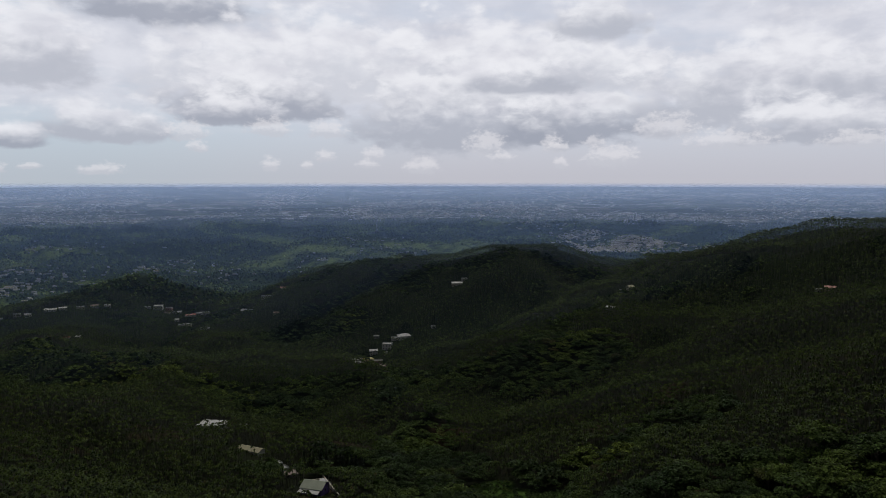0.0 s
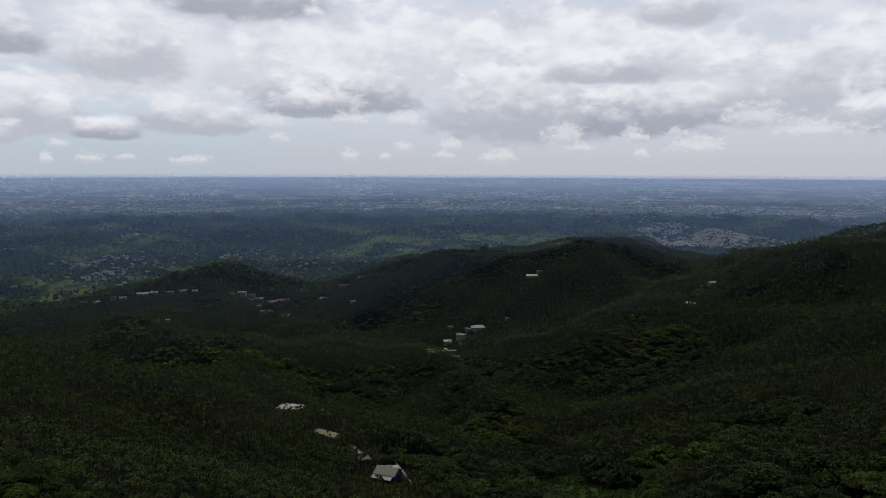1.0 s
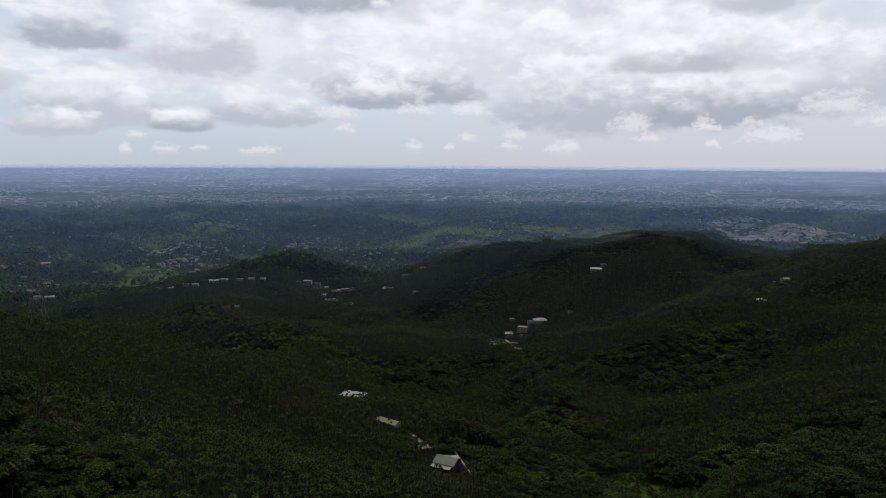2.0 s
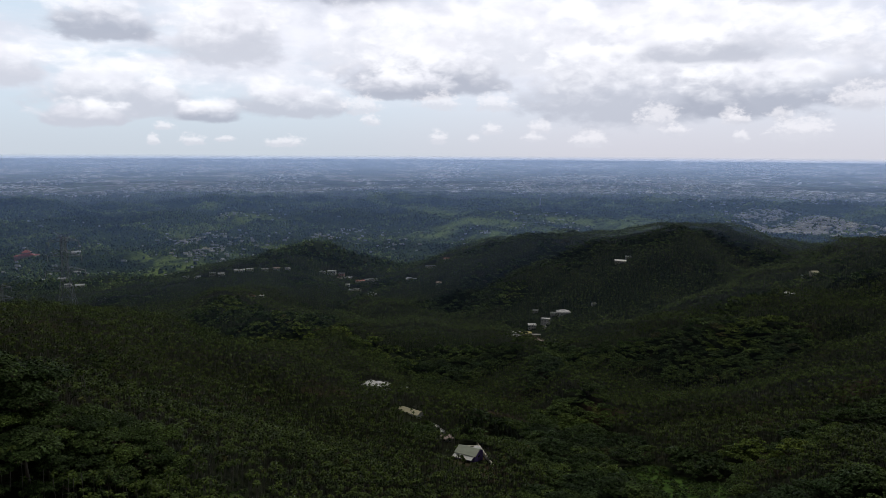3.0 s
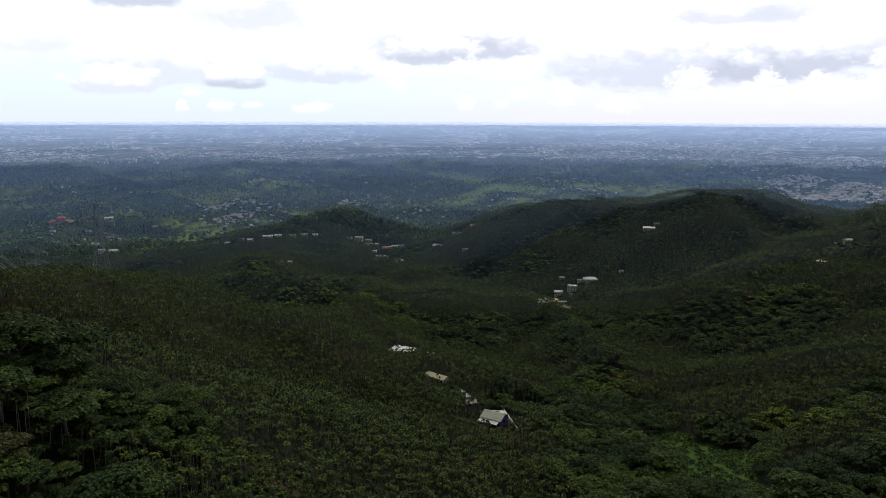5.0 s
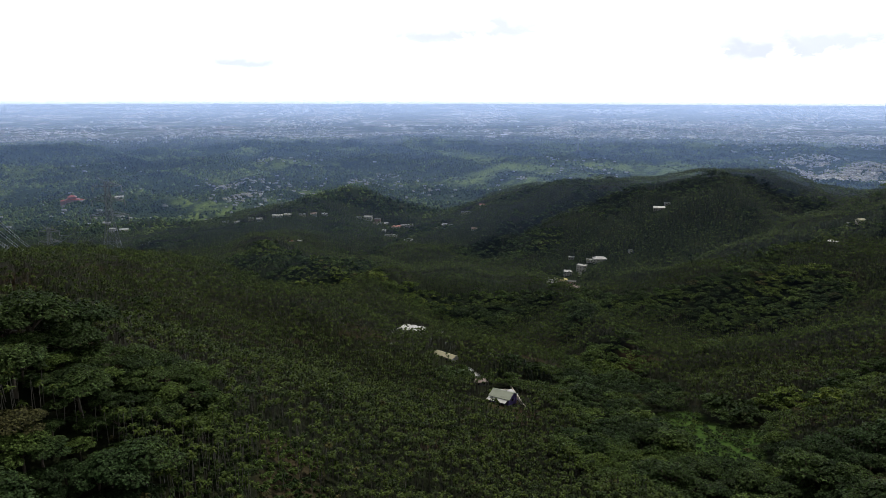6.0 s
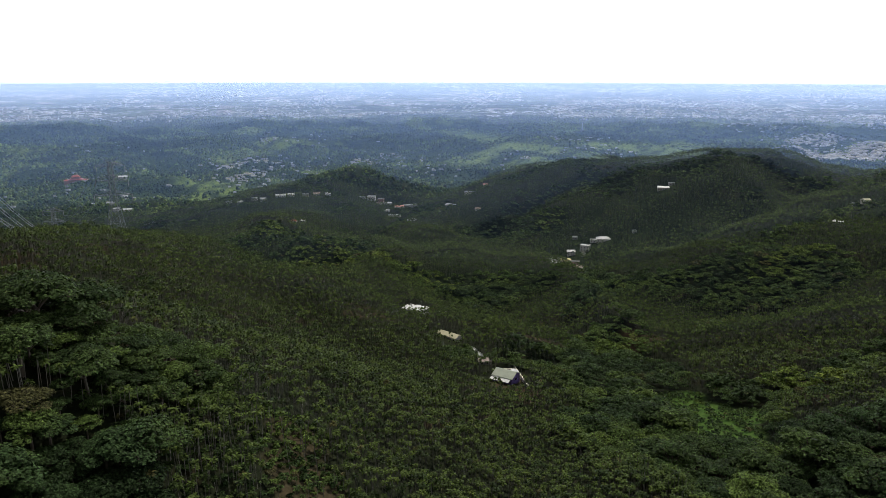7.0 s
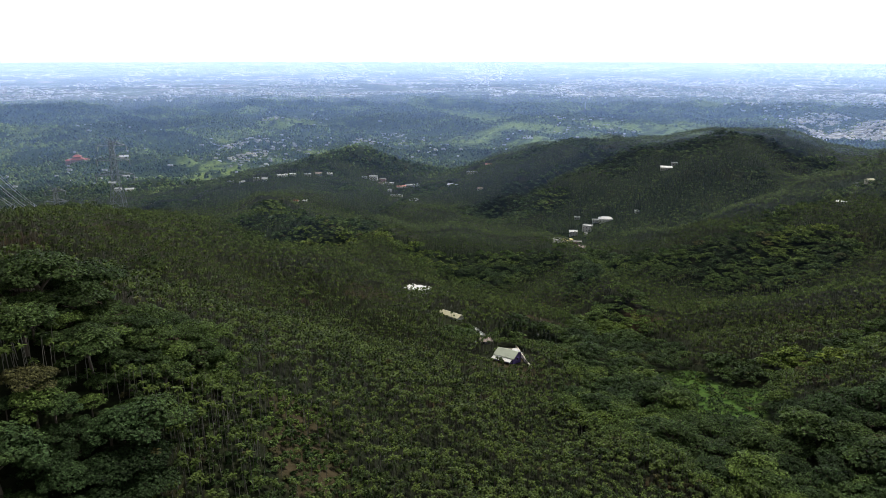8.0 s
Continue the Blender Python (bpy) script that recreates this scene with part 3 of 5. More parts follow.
# green glades without trees, and bare slopes with few palms: x, y, radius
GLADES = [(18, 378, 13), (25, 356, 18), (31, 332, 19), (38, 312, 17), (43, 295, 12), (45, 342, 14)]
BARE = [(-92, 163, 13), (-103, 180, 11), (-84, 153, 10)]


def grove_mask(x, y):
    m = np.zeros(x.shape)
    for gx, gy, rx, ry in GROVES:
        m = np.maximum(m, 1.25 - np.hypot((x - gx) / rx, (y - gy) / ry))
    m = np.maximum(m, 0) + (fbm(x, y, 60, 3, 41) - 0.5) * np.interp(np.hypot(x, y), (500, 900), (1.3, 1.75))
    return m


def open_ground(x, y, glades=True):
    ok = np.ones(x.shape, bool)
    for cx, cy, cr in CLEARINGS + (GLADES if glades else []):
        ok &= np.hypot(x - cx, y - cy) > cr
    return ok


def two_part_meshes(name, tpl, mats):
    """The crown and the trunk of a template as two meshes to be shared."""
    tv, tf, nt = tpl
    out = []
    for tag, tri, mat in (("trunk", tf[:nt], mats[1]), ("crown", tf[nt:], mats[0])):
        used, inv = np.unique(tri, return_inverse=True)
        ob = link_mesh(tag, tv[used], inv.reshape(-1, 3), mat)
        out.append(ob.data)
        bpy.data.objects.remove(ob)
    return out


def single_trees(name, x, y, scale, meshes, label, category, group, seed):
    g = np.random.default_rng(seed)
    z = height(x, y)
    for k in range(len(x)):
        ob = new(name)
        ob.matrix_world = pose(x[k], y[k], z[k], g.normal(0, 2.5), g.normal(0, 2.5), g.uniform(0, 360)) @ Matrix.Scale(scale[k], 4)
        trunk, crown = meshes[int(g.integers(0, len(meshes)))]
        new("trunk", trunk).parent = ob
        new("crown", crown).parent = ob
        tagged(ob, label, category, group)


def plant_palms():
    fine_tpl = [palm_template(14, 4, 2.0, 6, h, 90 + k, 0.27) for k, h in enumerate((9.0, 10.5, 11.5, 12.5))]
    near = [palm_template(13, 3, 1.9, 3, h, 100 + k, 0.29) for k, h in enumerate((8.5, 10.0, 11.0, 12.0))]
    middle = [palm_template(12, 2, 1.85, 3, h, 105 + k, 0.40, 0.10) for k, h in enumerate((8.5, 10.0, 11.0, 12.0))]
    mid = [tuft_template(110 + k) for k in range(6)]
    far = [tuft_template(120 + k, 2.2, 5) for k in range(6)]
    for tpl, r0, r1, sp, seed in ((near, 105, 250, 2.6, 1), (middle, 250, 440, 2.55, 4), (mid, 440, 800, 2.9, 2), (far, 800, 1450, 3.75, 3)):
        x, y = scatter(r0, r1, sp, seed=seed)
        g = np.random.default_rng(seed + 50)
        gaps = fbm(x, y, 22, 3, 77)
        keep = (grove_mask(x, y) < 0.28) & open_ground(x, y) & (g.uniform(0, 1, x.shape) < np.interp(gaps, (0.25, 0.36), (0.45, 0.97))) & thin_unseen(x, y, 0.3, seed)
        for cx, cy, cr in BARE:
            keep &= (np.hypot(x - cx, y - cy) > cr) | (g.uniform(0, 1, x.shape) < 0.3)
        x, y = x[keep], y[keep]
        size = g.uniform(0.78, 1.1, len(x)) * np.interp(fbm(x, y, 35, 3, 78), (0.3, 0.7), (0.85, 1.1))
        if seed == 1:
            order = np.argsort(np.hypot(x, y))
            first, rest = order[:280], order[280:]
            single_trees("areca_palm", x[first], y[first], size[first], [two_part_meshes("palm", t, (PALM, TRUNK)) for t in fine_tpl],
                         "slender areca palm with drooping green fronds", "palm", "plantation palms", 5)
            x, y, size = x[rest], y[rest], size[rest]
        ob = merged("palm_grove", tpl, x, y, size, seed + 60, (PALM, TRUNK))
        tagged(ob, "dense plantation of slender areca palms on the slopes", "palm grove", kind="stuff")


def trunk_faces(crown, spread, tall, seed):
    """Adds a forked trunk in front of a crown's faces."""
    g = np.random.default_rng(seed)
    cv, cf, _ = crown
    v, f = [], []

    def limb(p, q, r0, r1):
        b = len(v)
        for k in range(5):
            a = 2 * math.pi * k / 5
            v.append((p[0] + r0 * math.cos(a), p[1] + r0 * math.sin(a), p[2]))
            v.append((q[0] + r1 * math.cos(a), q[1] + r1 * math.sin(a), q[2]))
        for k in range(5):
            m, n = b + 2 * k, b + 2 * ((k + 1) % 5)
            f.extend([(m, n, n + 1), (m, n + 1, m + 1)])

    fork = (g.normal(0, 0.2), g.normal(0, 0.2), tall * 0.45)
    limb((0, 0, -1.5), fork, 0.32, 0.22)
    for a in np.linspace(0, 6.283, 6, endpoint=False):
        limb(fork, (spread * 0.6 * math.cos(a), spread * 0.6 * math.sin(a), tall * g.uniform(0.75, 0.95)), 0.16, 0.05)
    return np.concatenate([np.array(v), cv]), np.concatenate([np.array(f), cf + len(v)]), len(f)


def plant_broad():
    fine_tpl = [trunk_faces(clump_template(1500, 5.0, 6.5, 0.27, 190 + k, 14), 4.8, 6.5, 195 + k) for k in range(4)]
    near = [trunk_faces(clump_template(430, 4.9, 6.5, 0.46, 200 + k, 12), 4.8, 6.5, 205 + k) for k in range(4)]
    mid = [clump_template(150, 4.6, 6.0, 0.66, 210 + k, 9) for k in range(4)]
    far = [clump_template(30, 4.2, 5.5, 1.45, 220 + k, 4) for k in range(4)]
    for tpl, r0, r1, sp, seed in ((near, 105, 330, 7.0, 11), (mid, 330, 750, 6.8, 12), (far, 750, 1500, 8.0, 13)):
        x, y = scatter(r0, r1, sp, seed=seed)
        g = np.random.default_rng(seed + 50)
        keep = (grove_mask(x, y) > 0.26) & open_ground(x, y) & thin_unseen(x, y, 0.3, seed)
        x, y = x[keep], y[keep]
        size = g.uniform(0.55, 1.2, len(x)) * np.where(g.uniform(0, 1, len(x)) < 0.2, 1.5, 1.0) * (1.2 if seed == 11 else 1.0)
        if seed == 11:
            order = np.argsort(np.hypot(x, y))
            first, rest = order[:85], order[85:]
            single_trees("broadleaf_tree", x[first], y[first], size[first], [two_part_meshes("tree", t, (LEAF, BARK)) for t in fine_tpl],
                         "spreading broad-leaved tree with layered bright green crown", "tree", "grove trees", 6)
            x, y, size = x[rest], y[rest], size[rest]
        young = np.zeros(len(x))
        for cx, cy, cr in BRIGHT:
            young = np.maximum(young, 1.3 - np.hypot(x - cx, y - cy) / cr)
        young = young + g.uniform(-0.35, 0.35, len(x)) > 0.55
        ob = merged("broadleaf_wood", tpl, x[~young], y[~young], size[~young], seed + 60, (LEAF, BARK), 0.08)
        tagged(ob, "broad-leaved trees with rounded green crowns in the gullies", "woodland", kind="stuff")
        if young.any():
            ob = merged("young_wood", tpl, x[young], y[young], size[young], seed + 61, (LUSH, BARK), 0.08)
            tagged(ob, "young bright yellow-green trees and bamboo on the knoll", "woodland", kind="stuff")


def conifer_meshes(seed):
    """A dark narrow cone of drooping sprays round a straight trunk."""
    g = np.random.default_rng(seed)
    tall = g.uniform(10.5, 13.5)
    v = [(0.22 * math.cos(1.26 * k), 0.22 * math.sin(1.26 * k), -1.5) for k in range(5)] + [(0, 0, tall)]
    f = [(k, (k + 1) % 5, 5) for k in range(5)]
    nt = len(f)
    for k in range(520):
        u = g.uniform(0.08, 1.0) ** 0.8
        a, reach = g.uniform(0, 6.283), 2.1 * (1.03 - u) * g.uniform(0.55, 1.15)
        p = np.array((reach * math.cos(a), reach * math.sin(a), tall * u))
        out, side, z = np.array((math.cos(a), math.sin(a), -0.5)), np.array((-math.sin(a), math.cos(a), 0.0)), g.uniform(0.3, 0.6)
        b = len(v)
        v += [p - side * 0.5 * z, p + side * 0.5 * z, p + out * z + np.array((0, 0, g.normal(0, 0.1)))]
        f.append((b, b + 1, b + 2))
    return two_part_meshes("conifer", (np.array(v), np.array(f), nt), (NEEDLE, BARK))


def plant_yard():
    """The dark row of conifers behind the farm and the banana clumps in its yard."""
    g = np.random.default_rng(66)
    a = np.linspace(0, 1, 13)
    x, y = -92 + 36 * a + g.normal(0, 1.2, 13), 425 + 6 * np.sin(5 * a) + g.normal(0, 2.5, 13)
    single_trees("conifer", x, y, g.uniform(0.75, 1.1, 13), [conifer_meshes(400 + k) for k in range(3)], "dark narrow conifer in a row behind the farmhouse", "tree", "farm conifers", 67)
    leaves = [two_part_meshes("banana", palm_template(8, 4, 2.6, 6, h, 410 + k, 0.42, 0.14), (LUSH, TRUNK)) for k, h in enumerate((1.8, 2.4))]
    x, y = np.array([-84.0, -82.2, -85.6, -66.0, -68.4, -70.6, -64.5, -67.2]), np.array([392.0, 394.0, 389.6, 342.0, 344.4, 346.0, 344.6, 339.4])
    single_trees("banana_plant", x, y, g.uniform(0.9, 1.4, 8), leaves, "yellow-green banana plant with broad leaves beside the farmhouse", "banana plant", "yard bananas", 68)


def plant_undergrowth():
    tpl = [clump_template(14, 1.5, 1.0, 0.6, 240 + k, 3) for k in range(3)]
    x, y = scatter(105, 400, 3.0, seed=31)
    g = np.random.default_rng(81)
    inside = ~open_ground(x, y) & open_ground(x, y, False)
    keep = open_ground(x, y, False) & (((fbm(x, y, 30, 3, 88) > 0.36) & (np.hypot(x, y) < 220)) | (inside & (g.uniform(0, 1, x.shape) < 0.75)))
    x, y = x[keep], y[keep]
    ob = merged("undergrowth", tpl, x, y, g.uniform(0.6, 1.5, len(x)), 82, (LEAF,), 0.05)
    tagged(ob, "low green undergrowth below the palms", "undergrowth", kind="stuff")


# built-up ground with few trees: x, y, half width, half depth
SETTLED = [(-1010, 1600, 80, 80), (-1190, 1790, 50, 60), (-730, 1970, 100, 110), (-640, 1860, 50, 50), (620, 2560, 200, 160), (520, 2790, 100, 70), (-1140, 1850, 90, 60), (-820, 2240, 100, 50), (540, 2600, 120, 80), (800, 2300, 110, 80), (-900, 1500, 110, 120)]


def plant_far():
    tpl = [blob_template(300 + k) for k in range(6)]
    for r0, r1, sp, big, seed in ((1450, 2000, 8.2, 4.2, 21), (2000, 2800, 10.8, 5.0, 22), (2800, 3600, 14.0, 5.8, 23)):
        x, y = scatter(r0, r1, sp, seed=seed)
        g = np.random.default_rng(seed + 50)
        keep = g.uniform(0, 1, x.shape) < np.interp(fbm(x, y, 120, 3, 51), (0.30, 0.46), (0.45, 1.0))
        keep &= thin_unseen(x, y, 0.25, seed)
        for mx, my, rx, ry in LIT_MEADOWS:
            keep &= (np.hypot((x - mx) / rx, (y - my) / ry) > 0.95) | (g.uniform(0, 1, x.shape) < 0.30)
        for mx, my, rx, ry in SETTLED:
            keep &= (np.hypot((x - mx) / rx, (y - my) / ry) > 0.8) | (g.uniform(0, 1, x.shape) < 0.4)
        x, y = x[keep], y[keep]
        ob = merged("far_wood", tpl, x, y, big * g.uniform(0.6, 1.35, len(x)), seed + 51, (WOOD,), 0.25, g.uniform(0.65, 1.25, len(x)), True)
        tagged(ob, "far wooded hills with dense dark crowns", "woodland", kind="stuff")



# ---- building kit ----
def part(name, bm, mat, parent, label=""):
    me = bpy.data.meshes.new(name)
    bm.to_mesh(me)
    bm.free()
    me.materials.append(mat)
    ob = new(name, me)
    ob.parent = parent
    return tagged(ob, label)


def box(bm, x0, x1, y0, y1, z0, z1):
    v = [bm.verts.new((x, y, z)) for z in (z0, z1) for x, y in ((x0, y0), (x1, y0), (x1, y1), (x0, y1))]
    for f in ((3, 2, 1, 0), (4, 5, 6, 7), (0, 1, 5, 4), (1, 2, 6, 5), (2, 3, 7, 6), (3, 0, 4, 7)):
        bm.faces.new([v[k] for k in f])
    return bm


def gable(w2, d2, z0, rise, over=0.5, thick=0.18):
    """A gable roof with thickness, its ridge along x."""
    bm = bmesh.new()
    for side in (-1, 1):
        lo = [(-w2 - over, side * (d2 + over), z0 - rise * over / d2), (w2 + over, side * (d2 + over), z0 - rise * over / d2), (w2 + over, 0, z0 + rise), (-w2 - over, 0, z0 + rise)]
        a = [bm.verts.new(p) for p in lo]
        b = [bm.verts.new((p[0], p[1], p[2] + thick)) for p in lo]
        bm.faces.new(a)
        bm.faces.new(b)
        for k in range(4):
            bm.faces.new((a[k], a[(k + 1) % 4], b[(k + 1) % 4], b[k]))
    bmesh.ops.recalc_face_normals(bm, faces=bm.faces)
    return bm


def hip(w2, d2, z0, rise, over=0.6):
    bm = bmesh.new()
    e = [bm.verts.new(p) for p in ((-w2 - over, -d2 - over, z0), (w2 + over, -d2 - over, z0), (w2 + over, d2 + over, z0), (-w2 - over, d2 + over, z0))]
    r0, r1 = bm.verts.new((-w2 + d2 * 0.8, 0, z0 + rise)), bm.verts.new((w2 - d2 * 0.8, 0, z0 + rise))
    for f in ((e[0], e[1], r1, r0), (e[1], e[2], r1), (e[2], e[3], r0, r1), (e[3], e[0], r0), (e[3], e[2], e[1], e[0])):
        bm.faces.new(f)
    return bm


def flat_roof(w2, d2, z0):
    bm = box(bmesh.new(), -w2 - 0.2, w2 + 0.2, -d2 - 0.2, d2 + 0.2, z0, z0 + 0.2)
    for x0, x1, y0, y1 in ((-w2 - 0.2, w2 + 0.2, -d2 - 0.2, -d2), (-w2 - 0.2, w2 + 0.2, d2, d2 + 0.2), (-w2 - 0.2, -w2, -d2, d2), (w2, w2 + 0.2, -d2, d2)):
        box(bm, x0, x1, y0, y1, z0 + 0.2, z0 + 0.9)
    return bm


def gabled_walls(w2, d2, h, rise):
    bm = box(bmesh.new(), -w2, w2, -d2, d2, -4.0, h)
    for x in (-w2, w2 - 0.2):
        a = [bm.verts.new((x, y, z)) for y, z in ((-d2, h), (d2, h), (0, h + rise))]
        b = [bm.verts.new((x + 0.2, y, z)) for y, z in ((-d2, h), (d2, h), (0, h + rise))]
        bm.faces.new(a)
        bm.faces.new(b)
        for k in range(3):
            bm.faces.new((a[k], a[(k + 1) % 3], b[(k + 1) % 3], b[k]))
    return bm


WHITE = plain_material("white_plaster", (0.72, 0.70, 0.67), 0.8, vary=0.3, scale=0.5)
CREAM = plain_material("cream_plaster", (0.62, 0.57, 0.47), 0.8, vary=0.3, scale=0.5)
PINK = plain_material("pink_plaster", (0.55, 0.36, 0.31), 0.8, vary=0.3, scale=0.5)
VIOLET = plain_material("violet_paint", (0.20, 0.14, 0.42), 0.7, vary=0.3, scale=0.5)
CONCRETE = plain_material("grey_concrete", (0.36, 0.35, 0.33), 0.9, vary=0.5, scale=0.4)
GLASS = plain_material("dark_window", (0.03, 0.035, 0.045), 0.15, vary=0.2, spec=0.5)
STEEL = plain_material("galvanised_steel", (0.26, 0.28, 0.29), 0.55, 0.2, vary=0.25)
CABLE = plain_material("aluminium_cable", (0.46, 0.48, 0.50), 0.6, 0.2, vary=0.1)
EARTH = plain_material("bare_earth", (0.17, 0.105, 0.065), 0.95, vary=0.6, scale=0.3)


def sheet_metal(name, colour, rust=0.15):
    """Corrugated sheet roofing: fine ribs down the slope, faded and a little rusty."""
    m, n = material(name)
    co = n.node("ShaderNodeTexCoord").outputs["Object"]
    sep2 = n.node("ShaderNodeSeparateXYZ")
    n.put(sep2.inputs[0], co)
    ribs = n.math("SINE", n.math("MULTIPLY", sep2.outputs[0], 18.0))
    stain = n.noise(n.vec("MULTIPLY", co, (1.0, 0.25, 0.3)), 0.8, 5.0, 0.65)
    c = n.mix(n.step(stain, 0.55, 0.78, 0.0, rust * 2), rgb(*colour), rgb(0.22, 0.13, 0.08))
    c = n.mix(n.step(n.noise(co, 0.25, 3.0), 0.3, 0.7, 0.0, 0.35), c, rgb(colour[0] * 0.6, colour[1] * 0.62, colour[2] * 0.62))
    finish(n, principled(n, c, 0.45, 0.0, 0.4, bump(n, ribs, 0.3, 0.04)))
    return m


ROOFS = {
    "pale": sheet_metal("pale_green_sheet_roof", (0.36, 0.40, 0.31)),
    "white": sheet_metal("white_sheet_roof", (0.66, 0.66, 0.64), 0.10),
    "yellow": sheet_metal("yellow_sheet_roof", (0.58, 0.50, 0.14)),
    "sand": sheet_metal("pale_yellow_sheet_roof", (0.54, 0.50, 0.33)),
    "grey": sheet_metal("grey_sheet_roof", (0.46, 0.46, 0.48)),
    "red": sheet_metal("red_sheet_roof", (0.46, 0.13, 0.09)),
    "brown": sheet_metal("brown_rusty_roof", (0.21, 0.14, 0.11), 0.35),
    "blue": sheet_metal("blue_sheet_roof", (0.16, 0.24, 0.42)),
}
WALLS = {"white": WHITE, "cream": CREAM, "pink": PINK, "grey": CONCRETE, "violet": VIOLET}


def building(x, y, w2, d2, h, turn, form, roof, wall, label, category="house", floors=1, group=""):
    z = float(np.min(height(np.array([x - w2, x + w2, x, x]), np.array([y, y, y - d2, y + d2])))) + 0.3
    ob = new("shed" if category == "shed" else "house")
    ob.matrix_world = pose(x, y, z, 0, 0, turn)
    rise = d2 * 0.42
    if form == "gable":
        part("wall", gabled_walls(w2, d2, h, rise), WALLS[wall], ob)
        part("roof", gable(w2, d2, h, rise), ROOFS[roof], ob)
    elif form == "hip":
        part("wall", box(bmesh.new(), -w2, w2, -d2, d2, -4.0, h), WALLS[wall], ob)
        part("roof", hip(w2, d2, h, rise), ROOFS[roof], ob)
    else:
        part("wall", box(bmesh.new(), -w2, w2, -d2, d2, -4.0, h), WALLS[wall], ob)
        part("roof", flat_roof(w2, d2, h), ROOFS[roof] if roof in ROOFS else CONCRETE, ob)
    per = max(2, int(w2 * 2 / 3.2))
    for fl in range(floors):
        z0 = h / floors * fl + 0.9
        for k in range(per):
            xc = -w2 + (k + 0.5) * 2 * w2 / per
            win = part("window", box(bmesh.new(), xc - 0.6, xc + 0.6, -d2 - 0.04, -d2 + 0.05, z0, z0 + 1.2), GLASS, ob)
            part("sill", box(bmesh.new(), xc - 0.75, xc + 0.75, -d2 - 0.18, -d2 + 0.02, z0 - 0.14, z0 - 0.02), CONCRETE, win)
    part("door", box(bmesh.new(), -0.5, 0.5, -d2 - 0.06, -d2 + 0.04, 0.0, 2.05), STEEL, ob)
    return tagged(ob, label, category, group)


# ---- the farmhouse in the palms ----
def farmhouse():
    x, y = -75.4, 375.0
    z = float(height(x, y)) + 1.2
    ob = new("farmhouse")
    ob.matrix_world = pose(x, y, z, 0, 0, -16)
    part("wall", gabled_walls(6.0, 5.0, 3.6, 2.2), VIOLET, ob, "violet painted gable walls")
    part("roof", gable(6.0, 5.0, 3.6, 2.2, 0.7), ROOFS["pale"], ob, "pale green metal sheet roof")
    bm = bmesh.new()
    lo = [(-6.4, -5.4, 3.0), (5.6, -5.4, 3.0), (5.6, -8.6, 2.2), (-6.4, -8.6, 2.2)]
    a = [bm.verts.new(p) for p in lo]
    b = [bm.verts.new((p[0], p[1], p[2] + 0.12)) for p in lo]
    bm.faces.new(a[::-1]), bm.faces.new(b)
    for k in range(4):
        bm.faces.new((a[k], a[(k + 1) % 4], b[(k + 1) % 4], b[k]))
    bmesh.ops.recalc_face_normals(bm, faces=bm.faces)
    part("porch_roof", bm, ROOFS["white"], ob, "whitish lean-to porch roof")
    for px in (-6.1, -3.2, -0.2, 2.6, 5.3):
        part("porch_post", box(bmesh.new(), px - 0.08, px + 0.08, -8.4, -8.24, -2.0, 2.25), STEEL, ob)
    for px in (-4.4, -2.2, 2.2, 4.4):
        win = part("window", box(bmesh.new(), px - 0.7, px + 0.7, -5.06, -4.95, 1.0, 2.3), GLASS, ob)
        part("sill", box(bmesh.new(), px - 0.85, px + 0.85, -5.2, -5.0, 0.86, 0.98), CONCRETE, win)
    part("door", box(bmesh.new(), -0.5, 0.5, -5.08, -4.96, 0, 2.05), STEEL, ob)
    win = part("window", box(bmesh.new(), 5.95, 6.06, -1.0, 1.0, 1.0, 2.2), GLASS, ob)
    tagged(ob, "farmhouse with pale green sheet roof and violet gable", "house")
    # low domed outbuilding behind
    bm = bmesh.new()
    n = 10
    rings = []
    for k in range(n + 1):
        t = math.pi * k / n
        rings.append([bm.verts.new((-3.2 * math.cos(t), yy, 0.4 + 2.8 * math.sin(t))) for yy in (-3.2, 3.2)])
    for k in range(n):
        bm.faces.new((rings[k][0], rings[k + 1][0], rings[k + 1][1], rings[k][1]))
    bm.faces.new([r[0] for r in rings]), bm.faces.new([r[1] for r in rings][::-1])
    hx, hy = -75.0, 390.0
    tunnel = new("polytunnel")
    tunnel.matrix_world = pose(hx, hy, float(height(hx, hy)) + 0.4, 0, 0, -16)
    part("cover", bm, ROOFS["white"], tunnel)
    part("base", box(bmesh.new(), -3.25, 3.25, -3.25, 3.25, -3.0, 0.42), CONCRETE, tunnel)
    tagged(tunnel, "small round-topped white shelter behind the farmhouse", "shelter")
    # pale boundary walls round the yard
    for (x0, y0), (x1, y1) in (((-77.5, 408.0), (-59.5, 362.0)), ((-86.0, 394.0), (-77.0, 400.0))):
        fence = new("yard_wall")
        length = math.hypot(x1 - x0, y1 - y0)
        zm = (float(height(x0, y0)) + float(height(x1, y1))) / 2
        tilt = math.degrees(math.atan2(float(height(x1, y1)) - float(height(x0, y0)), length))
        fence.matrix_world = pose((x0 + x1) / 2, (y0 + y1) / 2, zm, 0, -tilt, math.degrees(math.atan2(y1 - y0, x1 - x0)))
        part("wall_body", box(bmesh.new(), -length / 2, length / 2, -0.15, 0.15, -3.0, 2.0), CREAM, fence)
        part("coping", box(bmesh.new(), -length / 2, length / 2, -0.35, 0.35, 2.0, 2.25), CREAM, fence)
        tagged(fence, "pale plastered yard wall beside the farmhouse", "wall")


